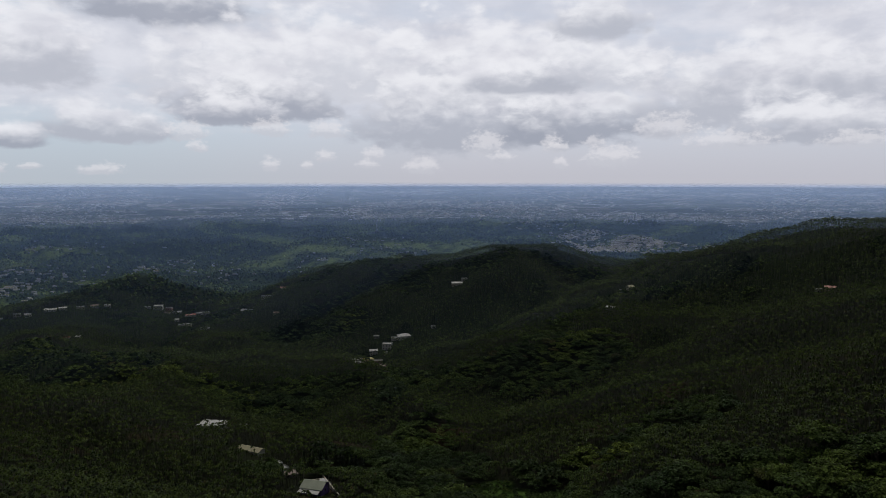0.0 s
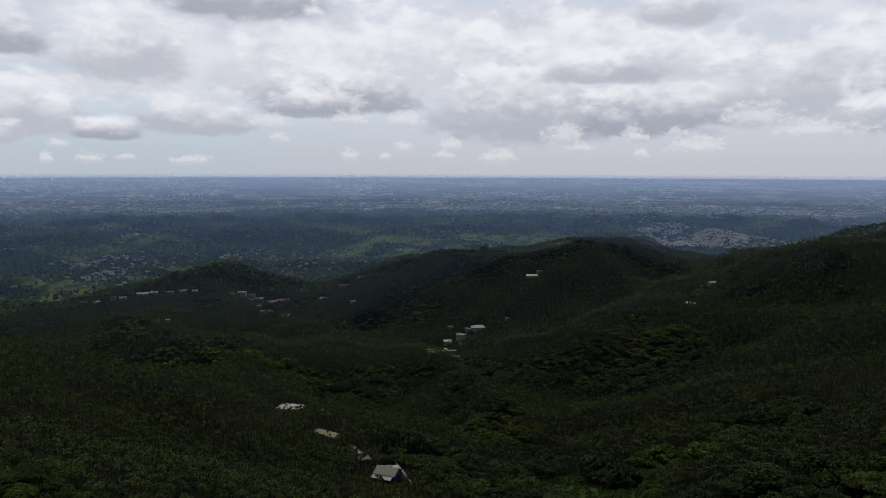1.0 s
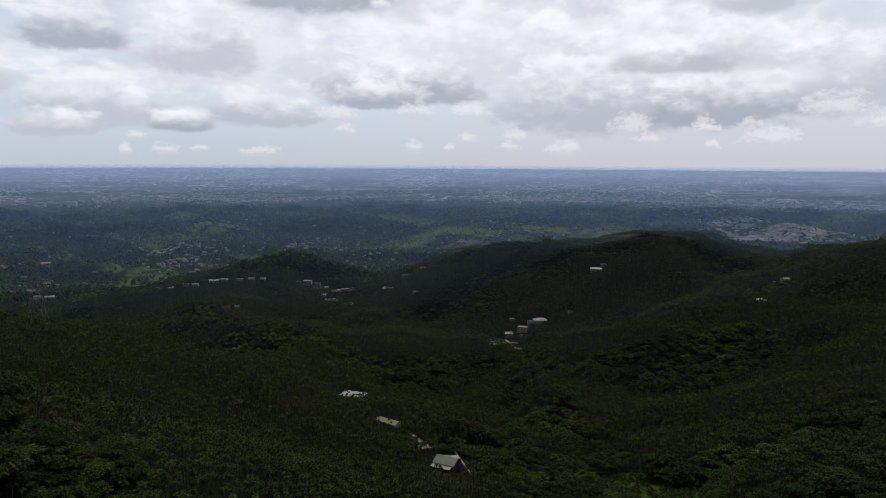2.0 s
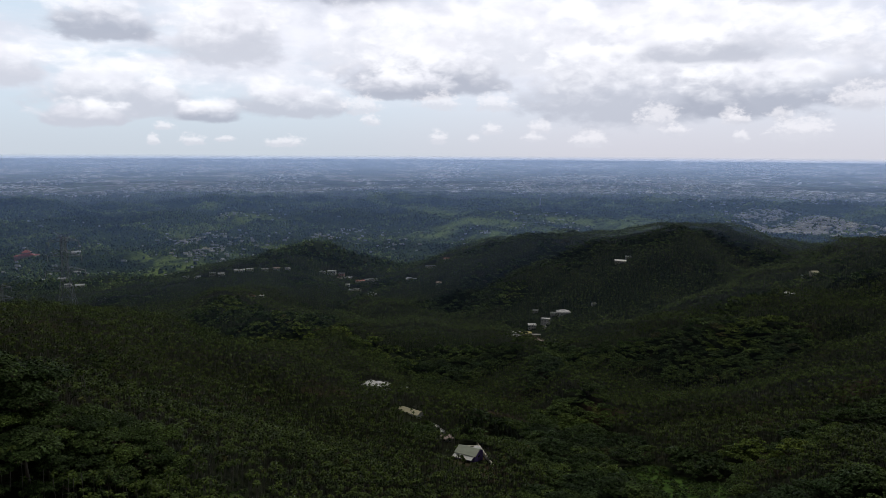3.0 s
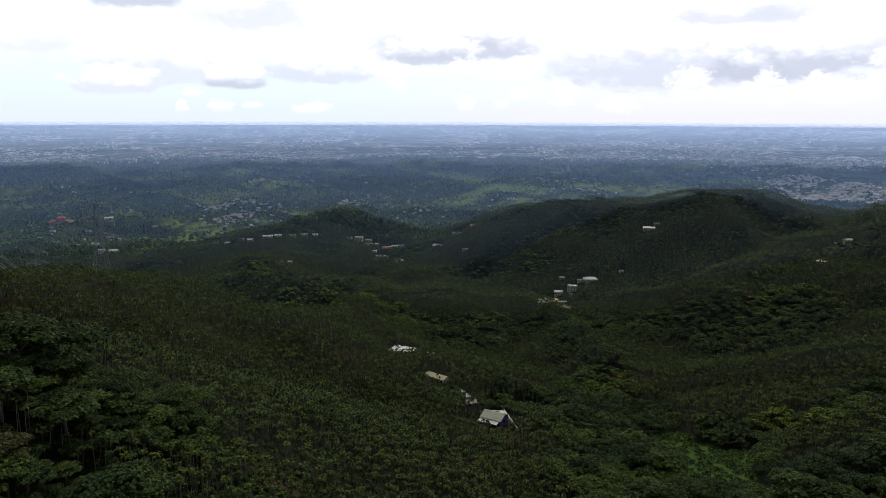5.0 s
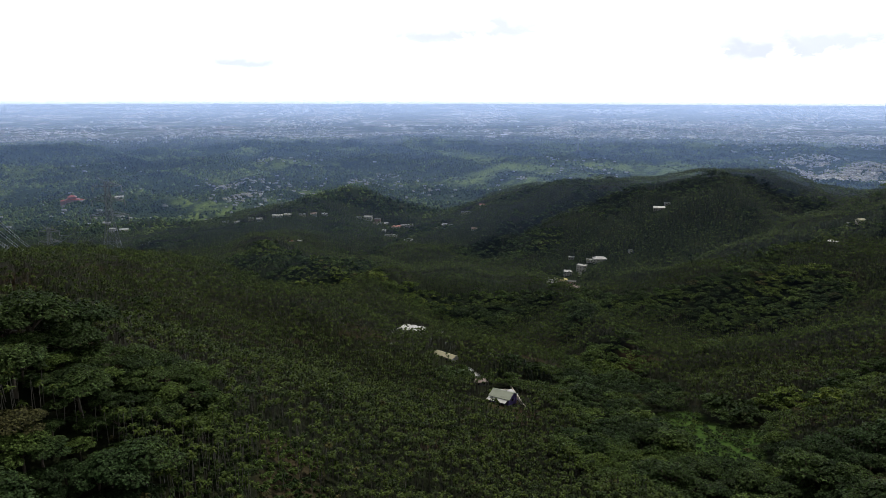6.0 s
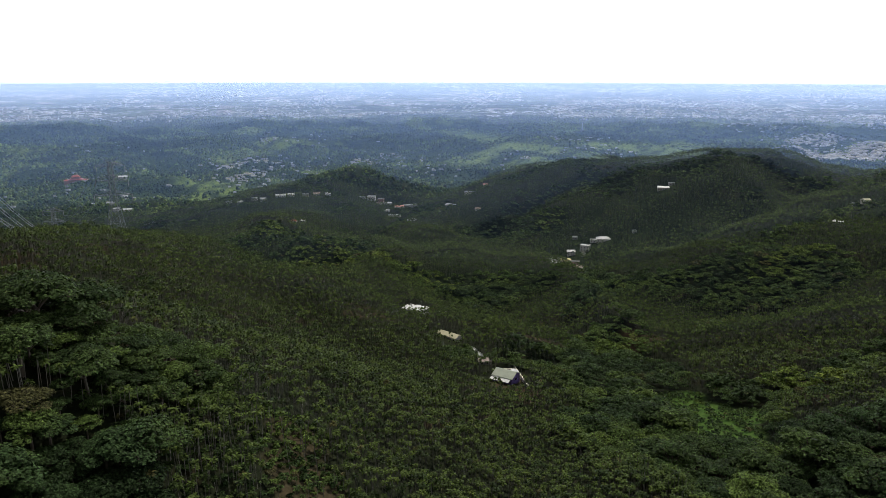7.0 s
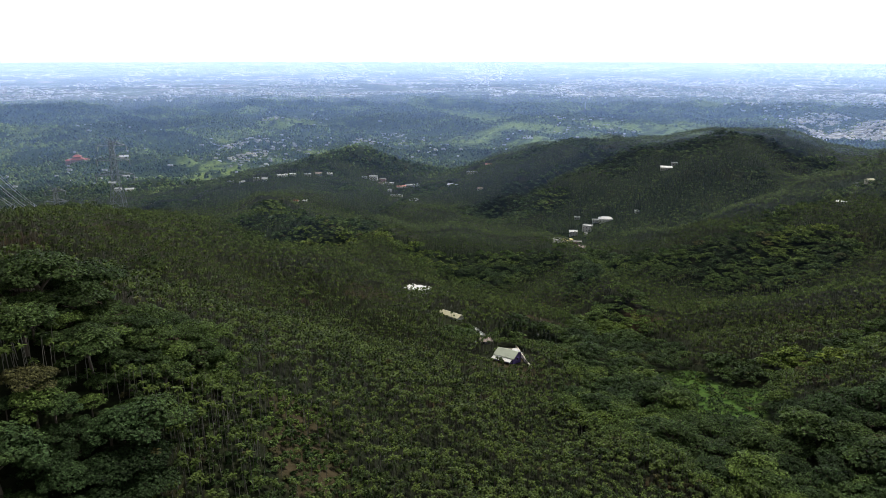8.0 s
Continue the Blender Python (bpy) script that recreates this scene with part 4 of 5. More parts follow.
farmhouse()
building(-97, 409, 3.6, 3.0, 2.6, 25, "gable", "brown", "grey", "small brown shack with a rusty roof", "shed")
building(-110, 430, 3.4, 1.6, 2.2, -42, "flat", "white", "grey", "low grey hut with a white roof", "shed")
building(-103, 421, 3.0, 1.5, 2.2, -42, "flat", "white", "grey", "low grey hut with a white roof", "shed")
building(-132, 450, 9.0, 3.4, 3.4, -24, "gable", "sand", "white", "long barn with pale yellow roof, white end", "shed")


def arched_shed(x, y, w2, d2, turn):
    ob = new("greenhouse")
    ob.matrix_world = pose(x, y, float(height(x, y)) + 0.6, 0, 0, turn)
    for k in range(3):
        xc = -w2 + (k + 0.5) * 2 * w2 / 3
        bm = bmesh.new()
        half, n = w2 / 3 - 0.05, 8
        rings = [[bm.verts.new((xc - half * math.cos(math.pi * q / n), yy, 3.0 + 0.9 * math.sin(math.pi * q / n))) for yy in (-d2, d2)] for q in range(n + 1)]
        for q in range(n):
            bm.faces.new((rings[q][0], rings[q + 1][0], rings[q + 1][1], rings[q][1]))
        bm.faces.new([r[0] for r in rings]), bm.faces.new([r[1] for r in rings][::-1])
        part("roof", bm, ROOFS["white"], ob)
    part("wall", box(bmesh.new(), -w2, w2, -d2, d2, -4.0, 3.0), CONCRETE, ob)
    tagged(ob, "whitish arched greenhouse sheds among the palms", "greenhouse")


arched_shed(-182, 522, 10.0, 6.5, -8)
building(-166, 548, 3.0, 2.2, 2.4, 10, "flat", "white", "grey", "small grey hut with a white roof", "shed")

# ---- hamlet on the slope: x, y, half width, half depth, height, turn, form, roof, wall, floors ----
HAMLET = [
    (-104, 962, 3.6, 2.5, 3, 0, "flat", "white", "grey", 1), (-65, 948, 9.0, 6.0, 4.0, 12, "hip", "grey", "white", 1), (-78, 947, 4.0, 3.5, 3.2, 5, "flat", "white", "white", 1),
    (-86, 927, 6.0, 4.5, 7.0, -10, "flat", "white", "white", 2), (-103, 915, 5.0, 4.0, 5.5, 14, "gable", "grey", "white", 2), (-86, 908, 2.2, 2.0, 4.0, 0, "flat", "white", "white", 1),
    (-106, 888, 6.0, 5.0, 4.0, 20, "hip", "yellow", "cream", 1), (-121, 893, 5.6, 4.0, 3.4, -12, "gable", "white", "grey", 1),
]
HAMLET_LOW = [
    (-93, 874, 5.6, 3.2, 3.4, 8, "flat", "pink", "pink", 1), (-88, 845, 8.0, 3.4, 3.0, -8, "gable", "brown", "cream", 1), (-112, 838, 5.6, 3.0, 3.0, 0, "gable", "grey", "grey", 1),
    (-26, 957, 2.6, 2.2, 3.0, 20, "flat", "white", "white", 1), (7, 1062, 8.0, 4.0, 4.0, 4, "gable", "white", "cream", 1), (18, 1070, 4.0, 3.0, 3.4, 12, "flat", "white", "grey", 1),
    (178, 799, 5.0, 2.6, 3.0, -14, "gable", "white", "grey", 1), (213, 852, 4.0, 3.0, 4.4, 30, "gable", "sand", "cream", 1), (203, 852, 2.2, 2.0, 3.0, 0, "flat", "white", "grey", 1),
    (332, 627, 4.4, 3.0, 3.6, -30, "gable", "red", "pink", 1), (325, 633, 2.6, 2.2, 3.2, 0, "flat", "white", "grey", 1),
]
VILLAGE = [
    (-546, 1306, 8.0, 6.0, 10.5, 12, "flat", "white", "white", 3), (-530, 1316, 6.0, 5.0, 7.0, 8, "flat", "pink", "pink", 2), (-514, 1312, 8.0, 4.0, 4.5, 20, "gable", "grey", "grey", 1),
    (-563, 1300, 5.0, 4.0, 4.0, 0, "flat", "white", "white", 1), (-527, 1300, 5.0, 3.5, 3.5, -10, "gable", "brown", "cream", 1), (-480, 1296, 12.0, 4.0, 5.0, 28, "gable", "red", "cream", 1),
    (-464, 1307, 13.0, 4.0, 5.0, 40, "flat", "white", "white", 1), (-461, 1210, 11.0, 4.5, 4.0, 10, "flat", "white", "cream", 1),
]
VILLAGE_LOW = [
    (-415, 1174, 7.0, 6.0, 3.6, 0, "hip", "white", "white", 1), (-487, 1240, 4.0, 3.5, 3.4, 12, "gable", "white", "white", 1), (-365, 1258, 12.0, 6.0, 4.0, -20, "gable", "grey", "grey", 1),
    (-351, 1339, 11.0, 4.0, 6.0, 6, "flat", "grey", "cream", 2), (-298, 1192, 5.0, 3.5, 3.4, 0, "gable", "brown", "cream", 1), (-326, 1366, 6.0, 4.0, 4.0, 15, "gable", "red", "cream", 1),
    (-536, 972, 4.0, 3.0, 3.0, 0, "gable", "red", "cream", 1), (-528, 985, 3.6, 2.6, 3.0, 10, "gable", "white", "grey", 1),
]
SPUR = [
    (-757, 1132, 6.0, 4.0, 4.0, 30, "flat", "grey", "cream", 1), (-720, 1111, 5.0, 4.0, 4.0, 34, "gable", "white", "white", 1), (-684, 1101, 5.0, 4.0, 6.0, 28, "flat", "white", "cream", 2),
    (-665, 1098, 5.0, 3.5, 4.0, 24, "gable", "grey", "white", 1), (-646, 1126, 9.0, 4.0, 3.6, 28, "gable", "white", "white", 1), (-632, 1138, 6.0, 4.0, 3.6, 30, "gable", "white", "cream", 1),
    (-616, 1163, 6.0, 4.0, 4.0, 30, "flat", "white", "cream", 1), (-610, 1196, 6.0, 4.0, 4.0, 32, "gable", "brown", "white", 1), (-603, 1228, 5.0, 4.0, 4.0, 30, "gable", "white", "white", 1),
]
LOWLAND = [
    (-1318, 1330, 5.0, 3.6, 3.4, 40, "flat", "white", "white", 1), (-1438, 1352, 6.0, 3.6, 3.2, 40, "gable", "white", "white", 1), (-1420, 1366, 6.0, 3.6, 3.2, 46, "gable", "white", "white", 1),
    (-1223, 1399, 10.0, 6.0, 4.0, 44, "gable", "white", "white", 1), (-984, 1130, 8.0, 4.6, 4.0, 40, "gable", "white", "cream", 1), (-1000, 1118, 6.0, 5.0, 6.0, 36, "flat", "white", "white", 2),
    (-1046, 1155, 7.0, 5.0, 5.0, 40, "gable", "grey", "white", 1), (-1072, 1131, 6.0, 5.0, 4.0, 38, "flat", "white", "grey", 1), (-855, 1030, 7.0, 5.0, 4.0, 36, "hip", "white", "white", 1),
]
for x, y, w2, d2, *_ in HAMLET + HAMLET_LOW + VILLAGE + VILLAGE_LOW + SPUR:
    back = 1 - (d2 + 6) / math.hypot(x, y)
    CLEARINGS.extend([(x, y, max(w2, d2) + 2), (x * back, y * back, max(w2, d2) + 3)])
plant_palms()
plant_broad()
plant_yard()
plant_undergrowth()
plant_far()
for rows, group, where in ((HAMLET, "hamlet houses", "on the palm slope"), (HAMLET_LOW, "hamlet houses", "on the palm slope"), (VILLAGE, "village houses", "below the wooded hill"),
                           (VILLAGE_LOW, "village houses", "below the wooded hill"), (SPUR, "houses along the spur", "along the spur road"), (LOWLAND, "lowland houses", "in the wooded lowland")):
    for x, y, w2, d2, h, turn, form, roof, wall, floors in rows:
        rname = {"pink": "flat pinkish", "sand": "pale yellow"}.get(roof, roof)
        building(x, y, w2, d2, h, turn, form, roof, wall, f"{wall} walled house with {rname} roof {where}", "house", floors, group)


def temple(x, y):
    ob = new("temple")
    ob.matrix_world = pose(x, y, float(height(x, y)) + 6.0, 0, 0, 40)
    part("wall", box(bmesh.new(), -14, 14, -8, 8, -8, 6), PINK, ob)
    part("lower_roof", hip(14, 8, 6, 4.0, 2.0), ROOFS["red"], ob, "red tiled lower roof")
    part("upper_wall", box(bmesh.new(), -8, 8, -5, 5, 7, 12), PINK, ob)
    part("upper_roof", hip(8, 5, 12, 4.5, 2.0), ROOFS["red"], ob, "red tiled upper roof")
    for sx in (-1, 1):
        part("wing", box(bmesh.new(), sx * 20 - 5, sx * 20 + 5, -6, 6, -8, 4), PINK, ob)
        bm = hip(5, 6, 4, 3.0, 1.2)
        bmesh.ops.translate(bm, verts=bm.verts, vec=(sx * 20, 0, 0))
        part("wing_roof", bm, ROOFS["red"], ob)
    tagged(ob, "temple with tiered orange-red roofs in the lowland", "temple")


temple(-1303, 1338)


def shade_net(x, y, w2, d2):
    ob = new("shade_net")
    ob.matrix_world = pose(x, y, float(height(x, y)) + 2.0, -9, 0, 10)
    part("net", box(bmesh.new(), -w2, w2, -d2, d2, 1.9, 2.0), NET, ob)
    for px in (-w2 + 0.3, 0.0, w2 - 0.3):
        for py in (-d2 + 0.3, d2 - 0.3):
            part("post", box(bmesh.new(), px - 0.06, px + 0.06, py - 0.06, py + 0.06, -6.0, 1.9), STEEL, ob)
    tagged(ob, "dark violet shade net on posts over a plot", "shade net")


NET = plain_material("violet_net", (0.06, 0.055, 0.11), 0.8, vary=0.4)
shade_net(112, 935, 20.0, 9.0)

# ---- far villages, the town and the plain's scattered buildings ----
def house_block(name, x, y, sizes, seed, label, roofs=("white", "grey", "sand"), jut=0.0):
    g = np.random.default_rng(seed)
    z = height(x, y)
    unit = np.array([(-1, -1, -1.0), (1, -1, -1.0), (1, 1, -1.0), (-1, 1, -1.0), (-1, -1, 1), (1, -1, 1), (1, 1, 1), (-1, 1, 1), (-0.85, 0, 1.5), (0.85, 0, 1.5)])
    tri = np.array([(0, 1, 5), (0, 5, 4), (1, 2, 6), (1, 6, 5), (2, 3, 7), (2, 7, 6), (3, 0, 4), (3, 4, 7), (4, 5, 9), (4, 9, 8), (6, 7, 8), (6, 8, 9), (5, 6, 9), (7, 4, 8)])
    n = len(x)
    a = g.uniform(-0.5, 0.5, n)
    sx, sy, sz = sizes * g.uniform(0.6, 2.0, n), sizes * g.uniform(0.4, 0.8, n), sizes * g.uniform(0.35, 0.6, n)
    X = unit[None, :, 0] * sx[:, None]
    Y = unit[None, :, 1] * sy[:, None]
    Z = unit[None, :, 2] * sz[:, None]
    X, Y = X * np.cos(a)[:, None] - Y * np.sin(a)[:, None] + x[:, None], X * np.sin(a)[:, None] + Y * np.cos(a)[:, None] + y[:, None]
    Z = Z + (z + jut)[:, None]
    ob = link_mesh(name, np.stack([X, Y, Z], -1).reshape(-1, 3), (tri[None] + (np.arange(n) * 10)[:, None, None]).reshape(-1, 3), WHITE)
    for r in roofs:
        ob.data.materials.append(ROOFS[r])
    mi = np.zeros((n, 14), np.int32)
    mi[:, 8:] = (1 + g.integers(0, len(roofs), n))[:, None]
    ob.data.polygons.foreach_set("material_index", mi.ravel())
    return tagged(ob, label, "buildings", kind="stuff")


def cluster(cx, cy, rx, ry, n, seed, turn=0.0):
    g = np.random.default_rng(seed)
    u, v = g.normal(0, 0.5, n) * rx, g.normal(0, 0.5, n) * ry
    c0, s0 = math.cos(radians(turn)), math.sin(radians(turn))
    return cx + u * c0 - v * s0, cy + u * s0 + v * c0


spots = [cluster(-1010, 1600, 90, 90, 60, 1, 30), cluster(-1190, 1790, 60, 70, 22, 2), cluster(-900, 1500, 150, 160, 40, 3), cluster(-730, 1970, 110, 130, 46, 4), cluster(-640, 1860, 60, 60, 14, 5),
         cluster(-840, 1660, 120, 60, 20, 6), cluster(-1150, 1300, 200, 200, 24, 7), cluster(-370, 1830, 120, 120, 9, 8), cluster(-1340, 1410, 120, 150, 12, 9), cluster(-200, 2350, 250, 200, 30, 10),
         cluster(-1200, 2350, 250, 200, 30, 12), cluster(-1700, 1900, 250, 250, 26, 13), cluster(-560, 1700, 60, 60, 16, 14), cluster(-1140, 1850, 110, 70, 50, 20), cluster(-1346, 2281, 60, 60, 20, 21), cluster(-820, 2240, 120, 60, 30, 22), cluster(-388, 2070, 50, 30, 8, 23),
         cluster(-285, 2582, 160, 60, 24, 24), cluster(-803, 1838, 70, 50, 24, 25), cluster(-1060, 1780, 160, 80, 40, 26)]
hx, hy = np.concatenate([p[0] for p in spots]), np.concatenate([p[1] for p in spots])
house_block("village_houses", hx, hy, np.full(len(hx), 3.2), 31, "scattered pale houses of the lowland villages", jut=3.0)
spots = [cluster(620, 2560, 210, 170, 640, 15, -10), cluster(520, 2790, 110, 70, 80, 27), cluster(540, 2600, 130, 90, 90, 16, -20), cluster(800, 2300, 120, 90, 90, 17), cluster(450, 2800, 120, 120, 40, 18), cluster(380, 3200, 160, 160, 50, 19)]
hx, hy = np.concatenate([p[0] for p in spots]), np.concatenate([p[1] for p in spots])
house_block("town", hx, hy, np.full(len(hx), 4.2), 32, "dense pale town at the foot of the hills", ("white", "sand", "white"), jut=3.0)


def plain_buildings():
    g = np.random.default_rng(44)
    n = 11000
    a, r = np.radians(g.uniform(-40, 56, n)), np.sqrt(g.uniform(3500 ** 2, 4950 ** 2, n))
    x, y = -r * np.sin(a), r * np.cos(a)
    dens = fbm(x, y * 0.5, 260, 4, 61)
    keep = g.uniform(0, 1, n) < np.interp(dens, (0.46, 0.62), (0.02, 0.7))
    x, y, r = x[keep], y[keep], r[keep]
    house_block("plain_buildings", x, y, np.interp(r, (3500, 4950), (4.6, 3.0)) * g.uniform(0.6, 1.7, len(x)), 33, "countless pale roofs on the hazy plain", jut=1.5)
    lx, ly = np.array([-470.0, -420, -830, -790, 160, 900, 1500, -1600]), np.array([3720.0, 3690, 3800, 3790, 3900, 3700, 3560, 3300])
    house_block("factory_halls", lx, ly, np.full(8, 13.0), 34, "long white factory halls at the plain's edge", ("white",), jut=-6.0)


plain_buildings()


def monument(x, y):
    z = float(height(x, y))
    ob = new("monument")
    ob.matrix_world = pose(x, y, z, 0, 0, 10)
    part("plinth", box(bmesh.new(), -7, 7, -7, 7, -6, 4), CONCRETE, ob)
    bm = box(bmesh.new(), -3.2, 3.2, -3.2, 3.2, 4, 26)
    for v in bm.verts:
        if v.co.z > 20:
            v.co.x *= 0.55
            v.co.y *= 0.55
    part("shaft", bm, WHITE, ob)
    part("cap", hip(1.9, 1.9, 26, 4.0, 0.6), WHITE, ob)
    tagged(ob, "white tapering monument tower on a wooded hill", "monument")


monument(-302, 2868)


def smoke_plume(x, y):
    m, n = material("smoke")
    di, tp, mixs = n.node("ShaderNodeBsdfDiffuse"), n.node("ShaderNodeBsdfTransparent"), n.node("ShaderNodeMixShader")
    n.put(di.inputs[0], rgb(0.9, 0.9, 0.92))
    n.put(mixs.inputs[0], n.step(n.noise(n.node("ShaderNodeNewGeometry").outputs["Position"], 0.05, 4.0), 0.35, 0.7, 0.1, 0.75))
    n.put(mixs.inputs[1], tp.outputs[0])
    n.put(mixs.inputs[2], di.outputs[0])
    finish(n, mixs.outputs[0])
    g = np.random.default_rng(9)
    bm = bmesh.new()
    for k in range(16):
        t = k / 15
        made = bmesh.ops.create_icosphere(bm, subdivisions=2, radius=3.0 + 9.0 * t)
        bmesh.ops.translate(bm, verts=made["verts"], vec=(120 * t + g.normal(0, 4), 0, 6 + 12 * t + g.normal(0, 3)))
    me = bpy.data.meshes.new("smoke_plume")
    bm.to_mesh(me)
    bm.free()
    me.materials.append(m)
    ob = new("smoke_plume", me)
    ob.location = (x, y, float(height(x, y)))
    tagged(ob, "white smoke drifting low over the plain", "smoke", kind="stuff")


smoke_plume(-385, 4500)


# ---- pylons ----
def beam(bm, p, q, w):
    p, q = Vector(p), Vector(q)
    d = (q - p).normalized()
    side = d.cross(Vector((0.31, 0.95, 0.17))).normalized()
    up = d.cross(side)
    a = [bm.verts.new(p + (side * i + up * j) * w) for i, j in ((-1, -1), (1, -1), (1, 1), (-1, 1))]
    b = [bm.verts.new(q + (side * i + up * j) * w) for i, j in ((-1, -1), (1, -1), (1, 1), (-1, 1))]
    for k in range(4):
        bm.faces.new((a[k], a[(k + 1) % 4], b[(k + 1) % 4], b[k]))


def pylon(x, y, tall, turn, wgt=0.11):
    """A lattice tower; returns the world places of its six insulator ends."""
    z = float(height(x, y)) - 1.0
    ob = new("pylon")
    m = pose(x, y, z, 0, 0, turn)
    ob.matrix_world = m
    waist = tall * 0.55

    def half(h):
        return np.interp(h, (0, waist, tall * 0.95), (tall * 0.105, tall * 0.032, tall * 0.020))

    levels = np.concatenate([np.linspace(0, waist, 5), np.linspace(waist, tall * 0.95, 6)[1:]])
    corners = ((-1, -1), (1, -1), (1, 1), (-1, 1))
    for cx, cy in corners:
        bm = bmesh.new()
        for h0, h1 in zip(levels[:-1], levels[1:]):
            beam(bm, (cx * half(h0), cy * half(h0), h0), (cx * half(h1), cy * half(h1), h1), wgt)
        part("leg", bm, STEEL, ob)
    for k in range(4):
        (ax, ay), (bx, by) = corners[k], corners[(k + 1) % 4]
        for h0, h1 in zip(levels[:-1], levels[1:]):
            lo, hi = half(h0), half(h1)
            for p, q, girth in (((ax * lo, ay * lo, h0), (bx * hi, by * hi, h1), 0.55), ((bx * lo, by * lo, h0), (ax * hi, ay * hi, h1), 0.55), ((ax * hi, ay * hi, h1), (bx * hi, by * hi, h1), 0.5)):
                bm = bmesh.new()
                beam(bm, p, q, wgt * girth)
                part("brace", bm, STEEL, ob)
    ends = []
    for frac, reach in ((0.58, 0.20), (0.74, 0.17), (0.90, 0.15)):
        h = tall * frac
        for sx in (-1, 1):
            bm = bmesh.new()
            tip = (sx * tall * reach, 0, h + 0.3)
            for cy in (-1, 1):
                beam(bm, (sx * half(h), cy * half(h), h), tip, wgt * 1.1)
                beam(bm, (sx * half(h), cy * half(h), h + tall * 0.045), tip, wgt * 1.1)
            part("cross_arm", bm, STEEL, ob)
            bm = bmesh.new()
            beam(bm, tip, (tip[0], 0, h - tall * 0.06), 0.2)
            part("insulator", bm, CONCRETE, ob)
            ends.append(m @ Vector((tip[0], 0, h - tall * 0.06)))
    bm = bmesh.new()
    for sx in (-1, 1):
        beam(bm, (0, 0, tall * 0.95), (sx * tall * 0.09, 0, tall), wgt * 0.7)
        beam(bm, (sx * half(tall * 0.92), 0, tall * 0.93), (sx * tall * 0.09, 0, tall), wgt * 0.7)
    part("peak", bm, STEEL, ob)
    tagged(ob, "tall galvanised lattice power pylon behind the palm ridge", "pylon", "power line pylons")
    return ends


def tube(p, q, sag, w, steps=20):
    """One continuous sagging tube from p to q, about p."""
    bm = bmesh.new()
    p, q = Vector(p), Vector(q)
    side = (q - p).cross(Vector((0, 0, 1))).normalized()
    rings = []
    for k in range(steps + 1):
        t = k / steps
        c0 = (q - p) * t
        c0.z -= sag * 4 * t * (1 - t)
        rings.append([bm.verts.new(c0 + side * w * math.cos(a) + Vector((0, 0, w * math.sin(a)))) for a in (0.5, 2.6, 4.7)])
    for a, b in zip(rings[:-1], rings[1:]):
        for k in range(3):
            bm.faces.new((a[k], a[(k + 1) % 3], b[(k + 1) % 3], b[k]))
    return bm


def cable(p, q, sag, w=0.05):
    me = bpy.data.meshes.new("power_cable")
    bm = tube(p, q, sag, w)
    bm.to_mesh(me)
    bm.free()
    me.materials.append(CABLE)
    ob = new("power_cable", me)
    ob.location = p
    return tagged(ob, "slack aluminium power cable strung between the pylons", "cable", "power cables")


def bundle(p, q, sag):
    """Twin conductors held apart by spacers."""
    ob = new("cable_bundle")
    ob.location = p
    for dz in (-1.1, 1.1):
        c0 = part("conductor", tube(p, q, sag, 0.16), CABLE, ob)
        c0.location = (0, 0, dz)
    for k in range(1, 22):
        t = k / 22
        c0 = (Vector(q) - Vector(p)) * t
        c0.z -= sag * 4 * t * (1 - t)
        part("spacer", box(bmesh.new(), c0.x - 0.1, c0.x + 0.1, c0.y - 0.1, c0.y + 0.1, c0.z - 1.1, c0.z + 1.1), CABLE, ob)
    tagged(ob, "pair of aluminium conductors with spacers on the pylons", "cable", "power cables")


pylon_a = pylon(-367.0, 409.0, 64.0, 25)
pylon_b = pylon(-503.0, 487.0, 58.0, 20)
pylon_c = pylon(-315.0, 246.0, 56.0, 30)
pylon_d = pylon(-719.0, 695.0, 42.0, 38)
for a, b in zip(pylon_a, pylon_b):
    cable(a, b, 9.0, 0.08)
for a, b in zip(pylon_c, pylon_d):
    bundle(a, b, 10.0)


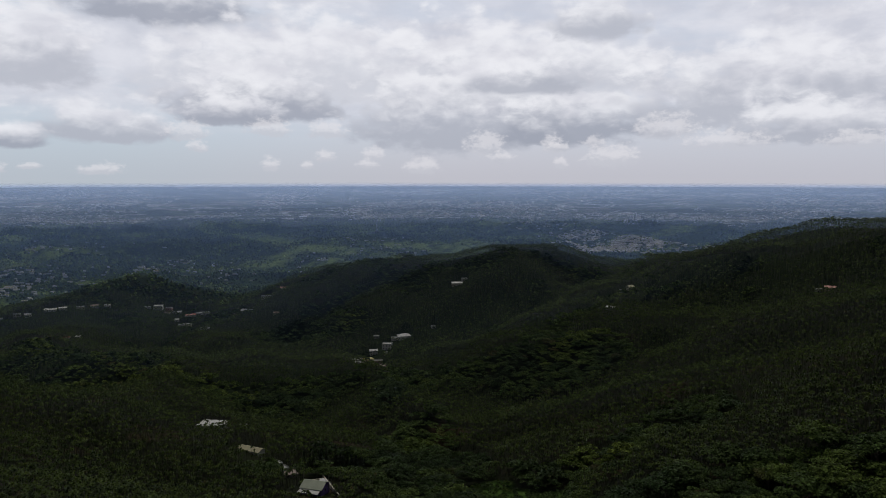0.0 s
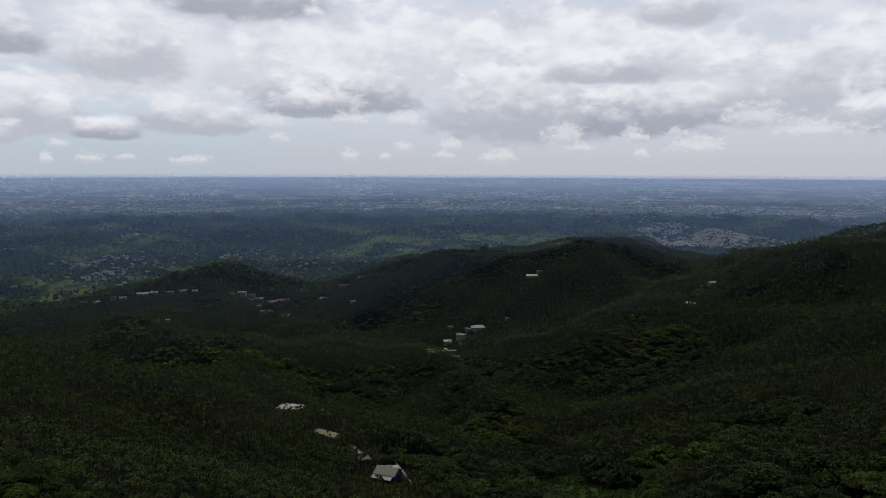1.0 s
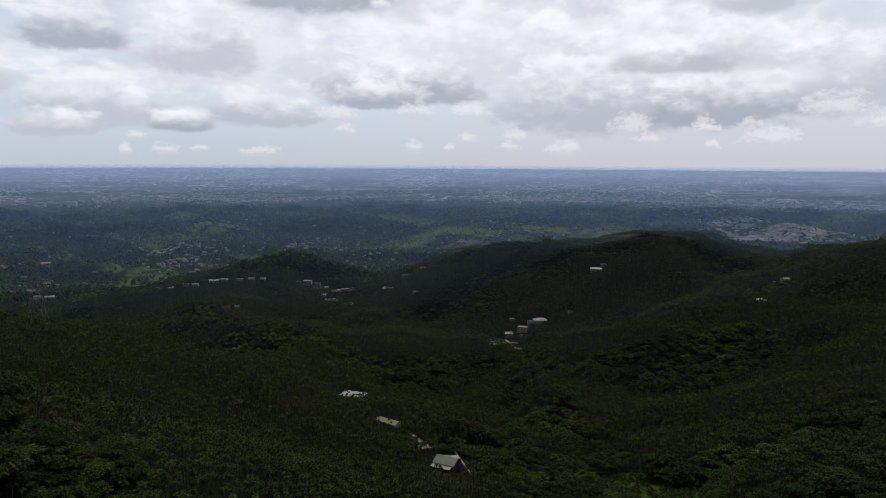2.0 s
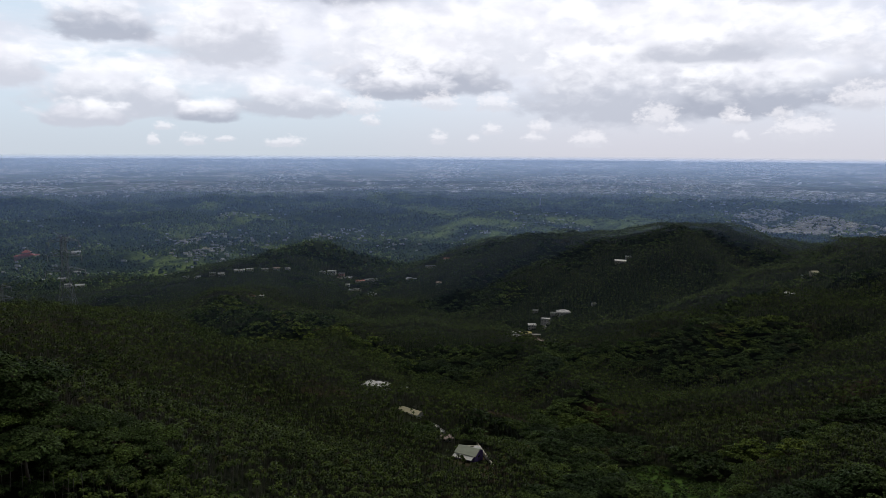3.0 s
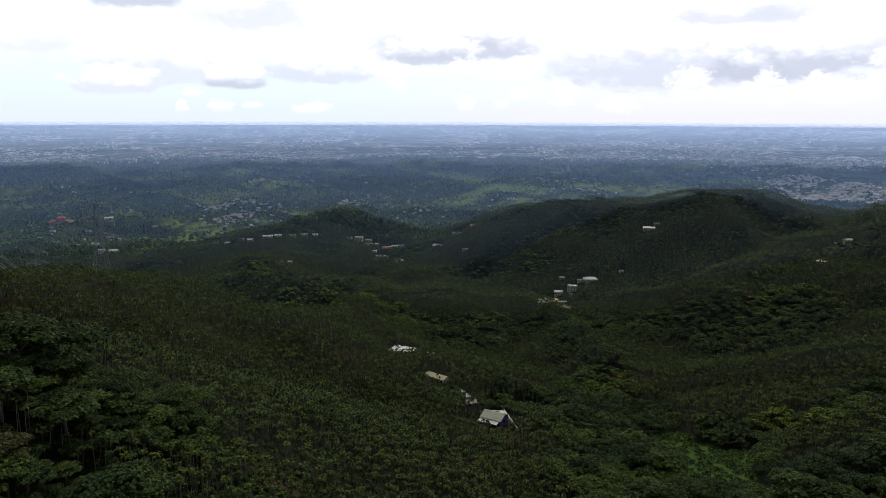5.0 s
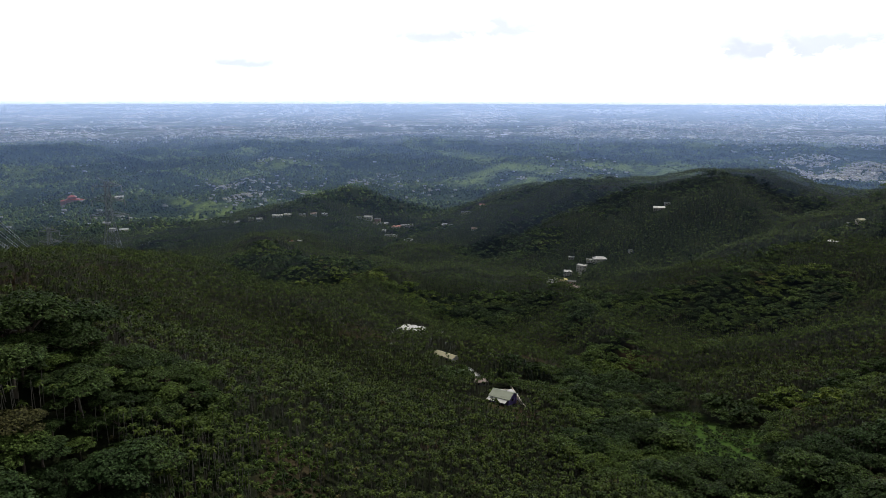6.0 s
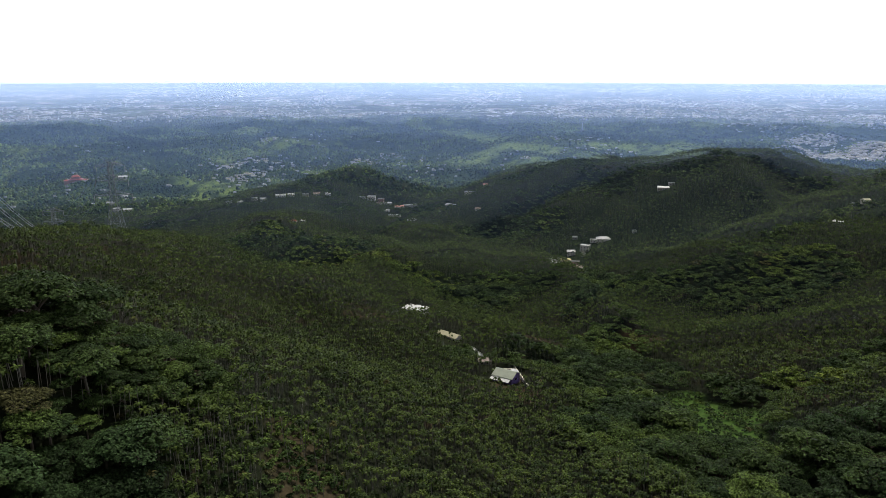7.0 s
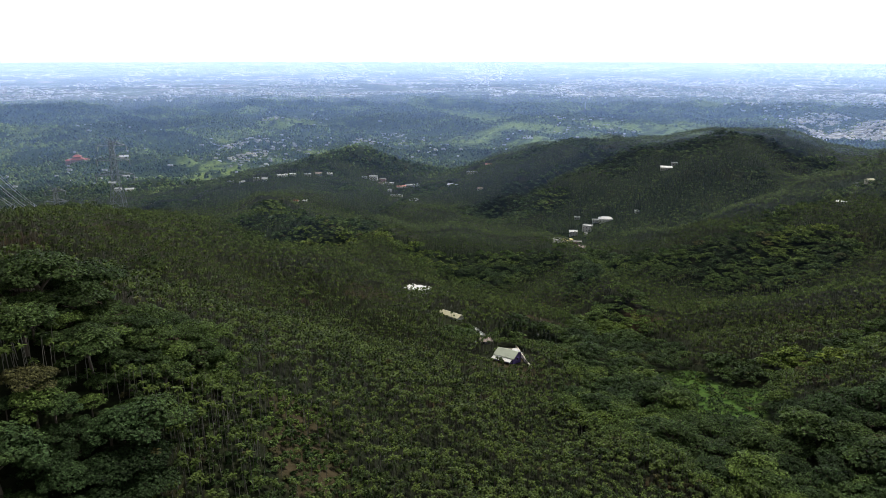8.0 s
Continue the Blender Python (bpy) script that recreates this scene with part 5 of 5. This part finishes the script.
# ---- haze over the lowland and the plain, painted on thin clear screens; the two farthest glow by themselves ----
def haze_sheet(radius, nxt, amount, glow):
    floor, beyond = float(np.interp(radius, FLOOR_R, FLOOR_Z)), float(np.interp(nxt, FLOOR_R, FLOOR_Z))
    lo, hi = floor - 10, EYE - (EYE - beyond) * radius / nxt + 5
    top = EYE
    m, n = material("haze_paint")
    co = n.node("ShaderNodeNewGeometry").outputs["Position"]
    sp = n.node("ShaderNodeSeparateXYZ")
    n.put(sp.inputs[0], co)
    # haze strength by height, faded at the camera's eye level to fit its horizon
    fac = n.math("MULTIPLY", n.step(sp.outputs[2], lo, hi, 0.15 * amount, amount), n.step(sp.outputs[2], EYE - 0.0125 * radius, EYE - 0.005 * radius, 1.0, 0.0))
    tp, mixs = n.node("ShaderNodeBsdfTransparent"), n.node("ShaderNodeMixShader")
    if glow:
        # far haze painted as emission; nothing out there gives light
        lit = n.node("ShaderNodeEmission")
        n.put(lit.inputs[0], rgb(0.41, 0.53, 0.78))
        n.put(lit.inputs[1], 1.12)
    else:
        # blue surface colour stands in for the air in between
        lit = n.node("ShaderNodeMixShader")
        di, tl = n.node("ShaderNodeBsdfDiffuse"), n.node("ShaderNodeBsdfTranslucent")
        n.put(di.inputs[0], rgb(0.33, 0.53, 1.0))
        n.put(tl.inputs[0], rgb(0.36, 0.55, 1.0))
        n.put(lit.inputs[0], 0.6)
        n.put(lit.inputs[1], di.outputs[0])
        n.put(lit.inputs[2], tl.outputs[0])
    n.put(mixs.inputs[0], fac)
    n.put(mixs.inputs[1], tp.outputs[0])
    n.put(mixs.inputs[2], lit.outputs[0])
    finish(n, mixs.outputs[0])
    ang = np.radians(np.linspace(-50, 66, 60))
    x, y = -radius * np.sin(ang), radius * np.cos(ang)
    k = len(ang)
    v = np.concatenate([np.stack([x, y, np.full(k, -130.0)], 1), np.stack([x, y, np.full(k, top)], 1)])
    i = np.arange(k - 1)
    f = np.concatenate([np.stack([i, i + 1, k + i + 1], 1), np.stack([i, k + i + 1, k + i], 1)])
    ob = link_mesh("haze_screen", v, f, m)
    tagged(ob, "clear curved screens coloured blue to stand in for haze, the farthest glowing", "haze", kind="structure")


HAZE = [(480, 0.005, False), (800, 0.016, False), (1150, 0.042, False), (1560, 0.13, False), (2000, 0.16, False), (2700, 0.17, False), (3350, 0.16, True), (4200, 0.50, True), (4950, 0.0, True)]
for (radius, amount, glow), after in zip(HAZE[:-1], HAZE[1:]):
    haze_sheet(radius, after[0], amount, glow)
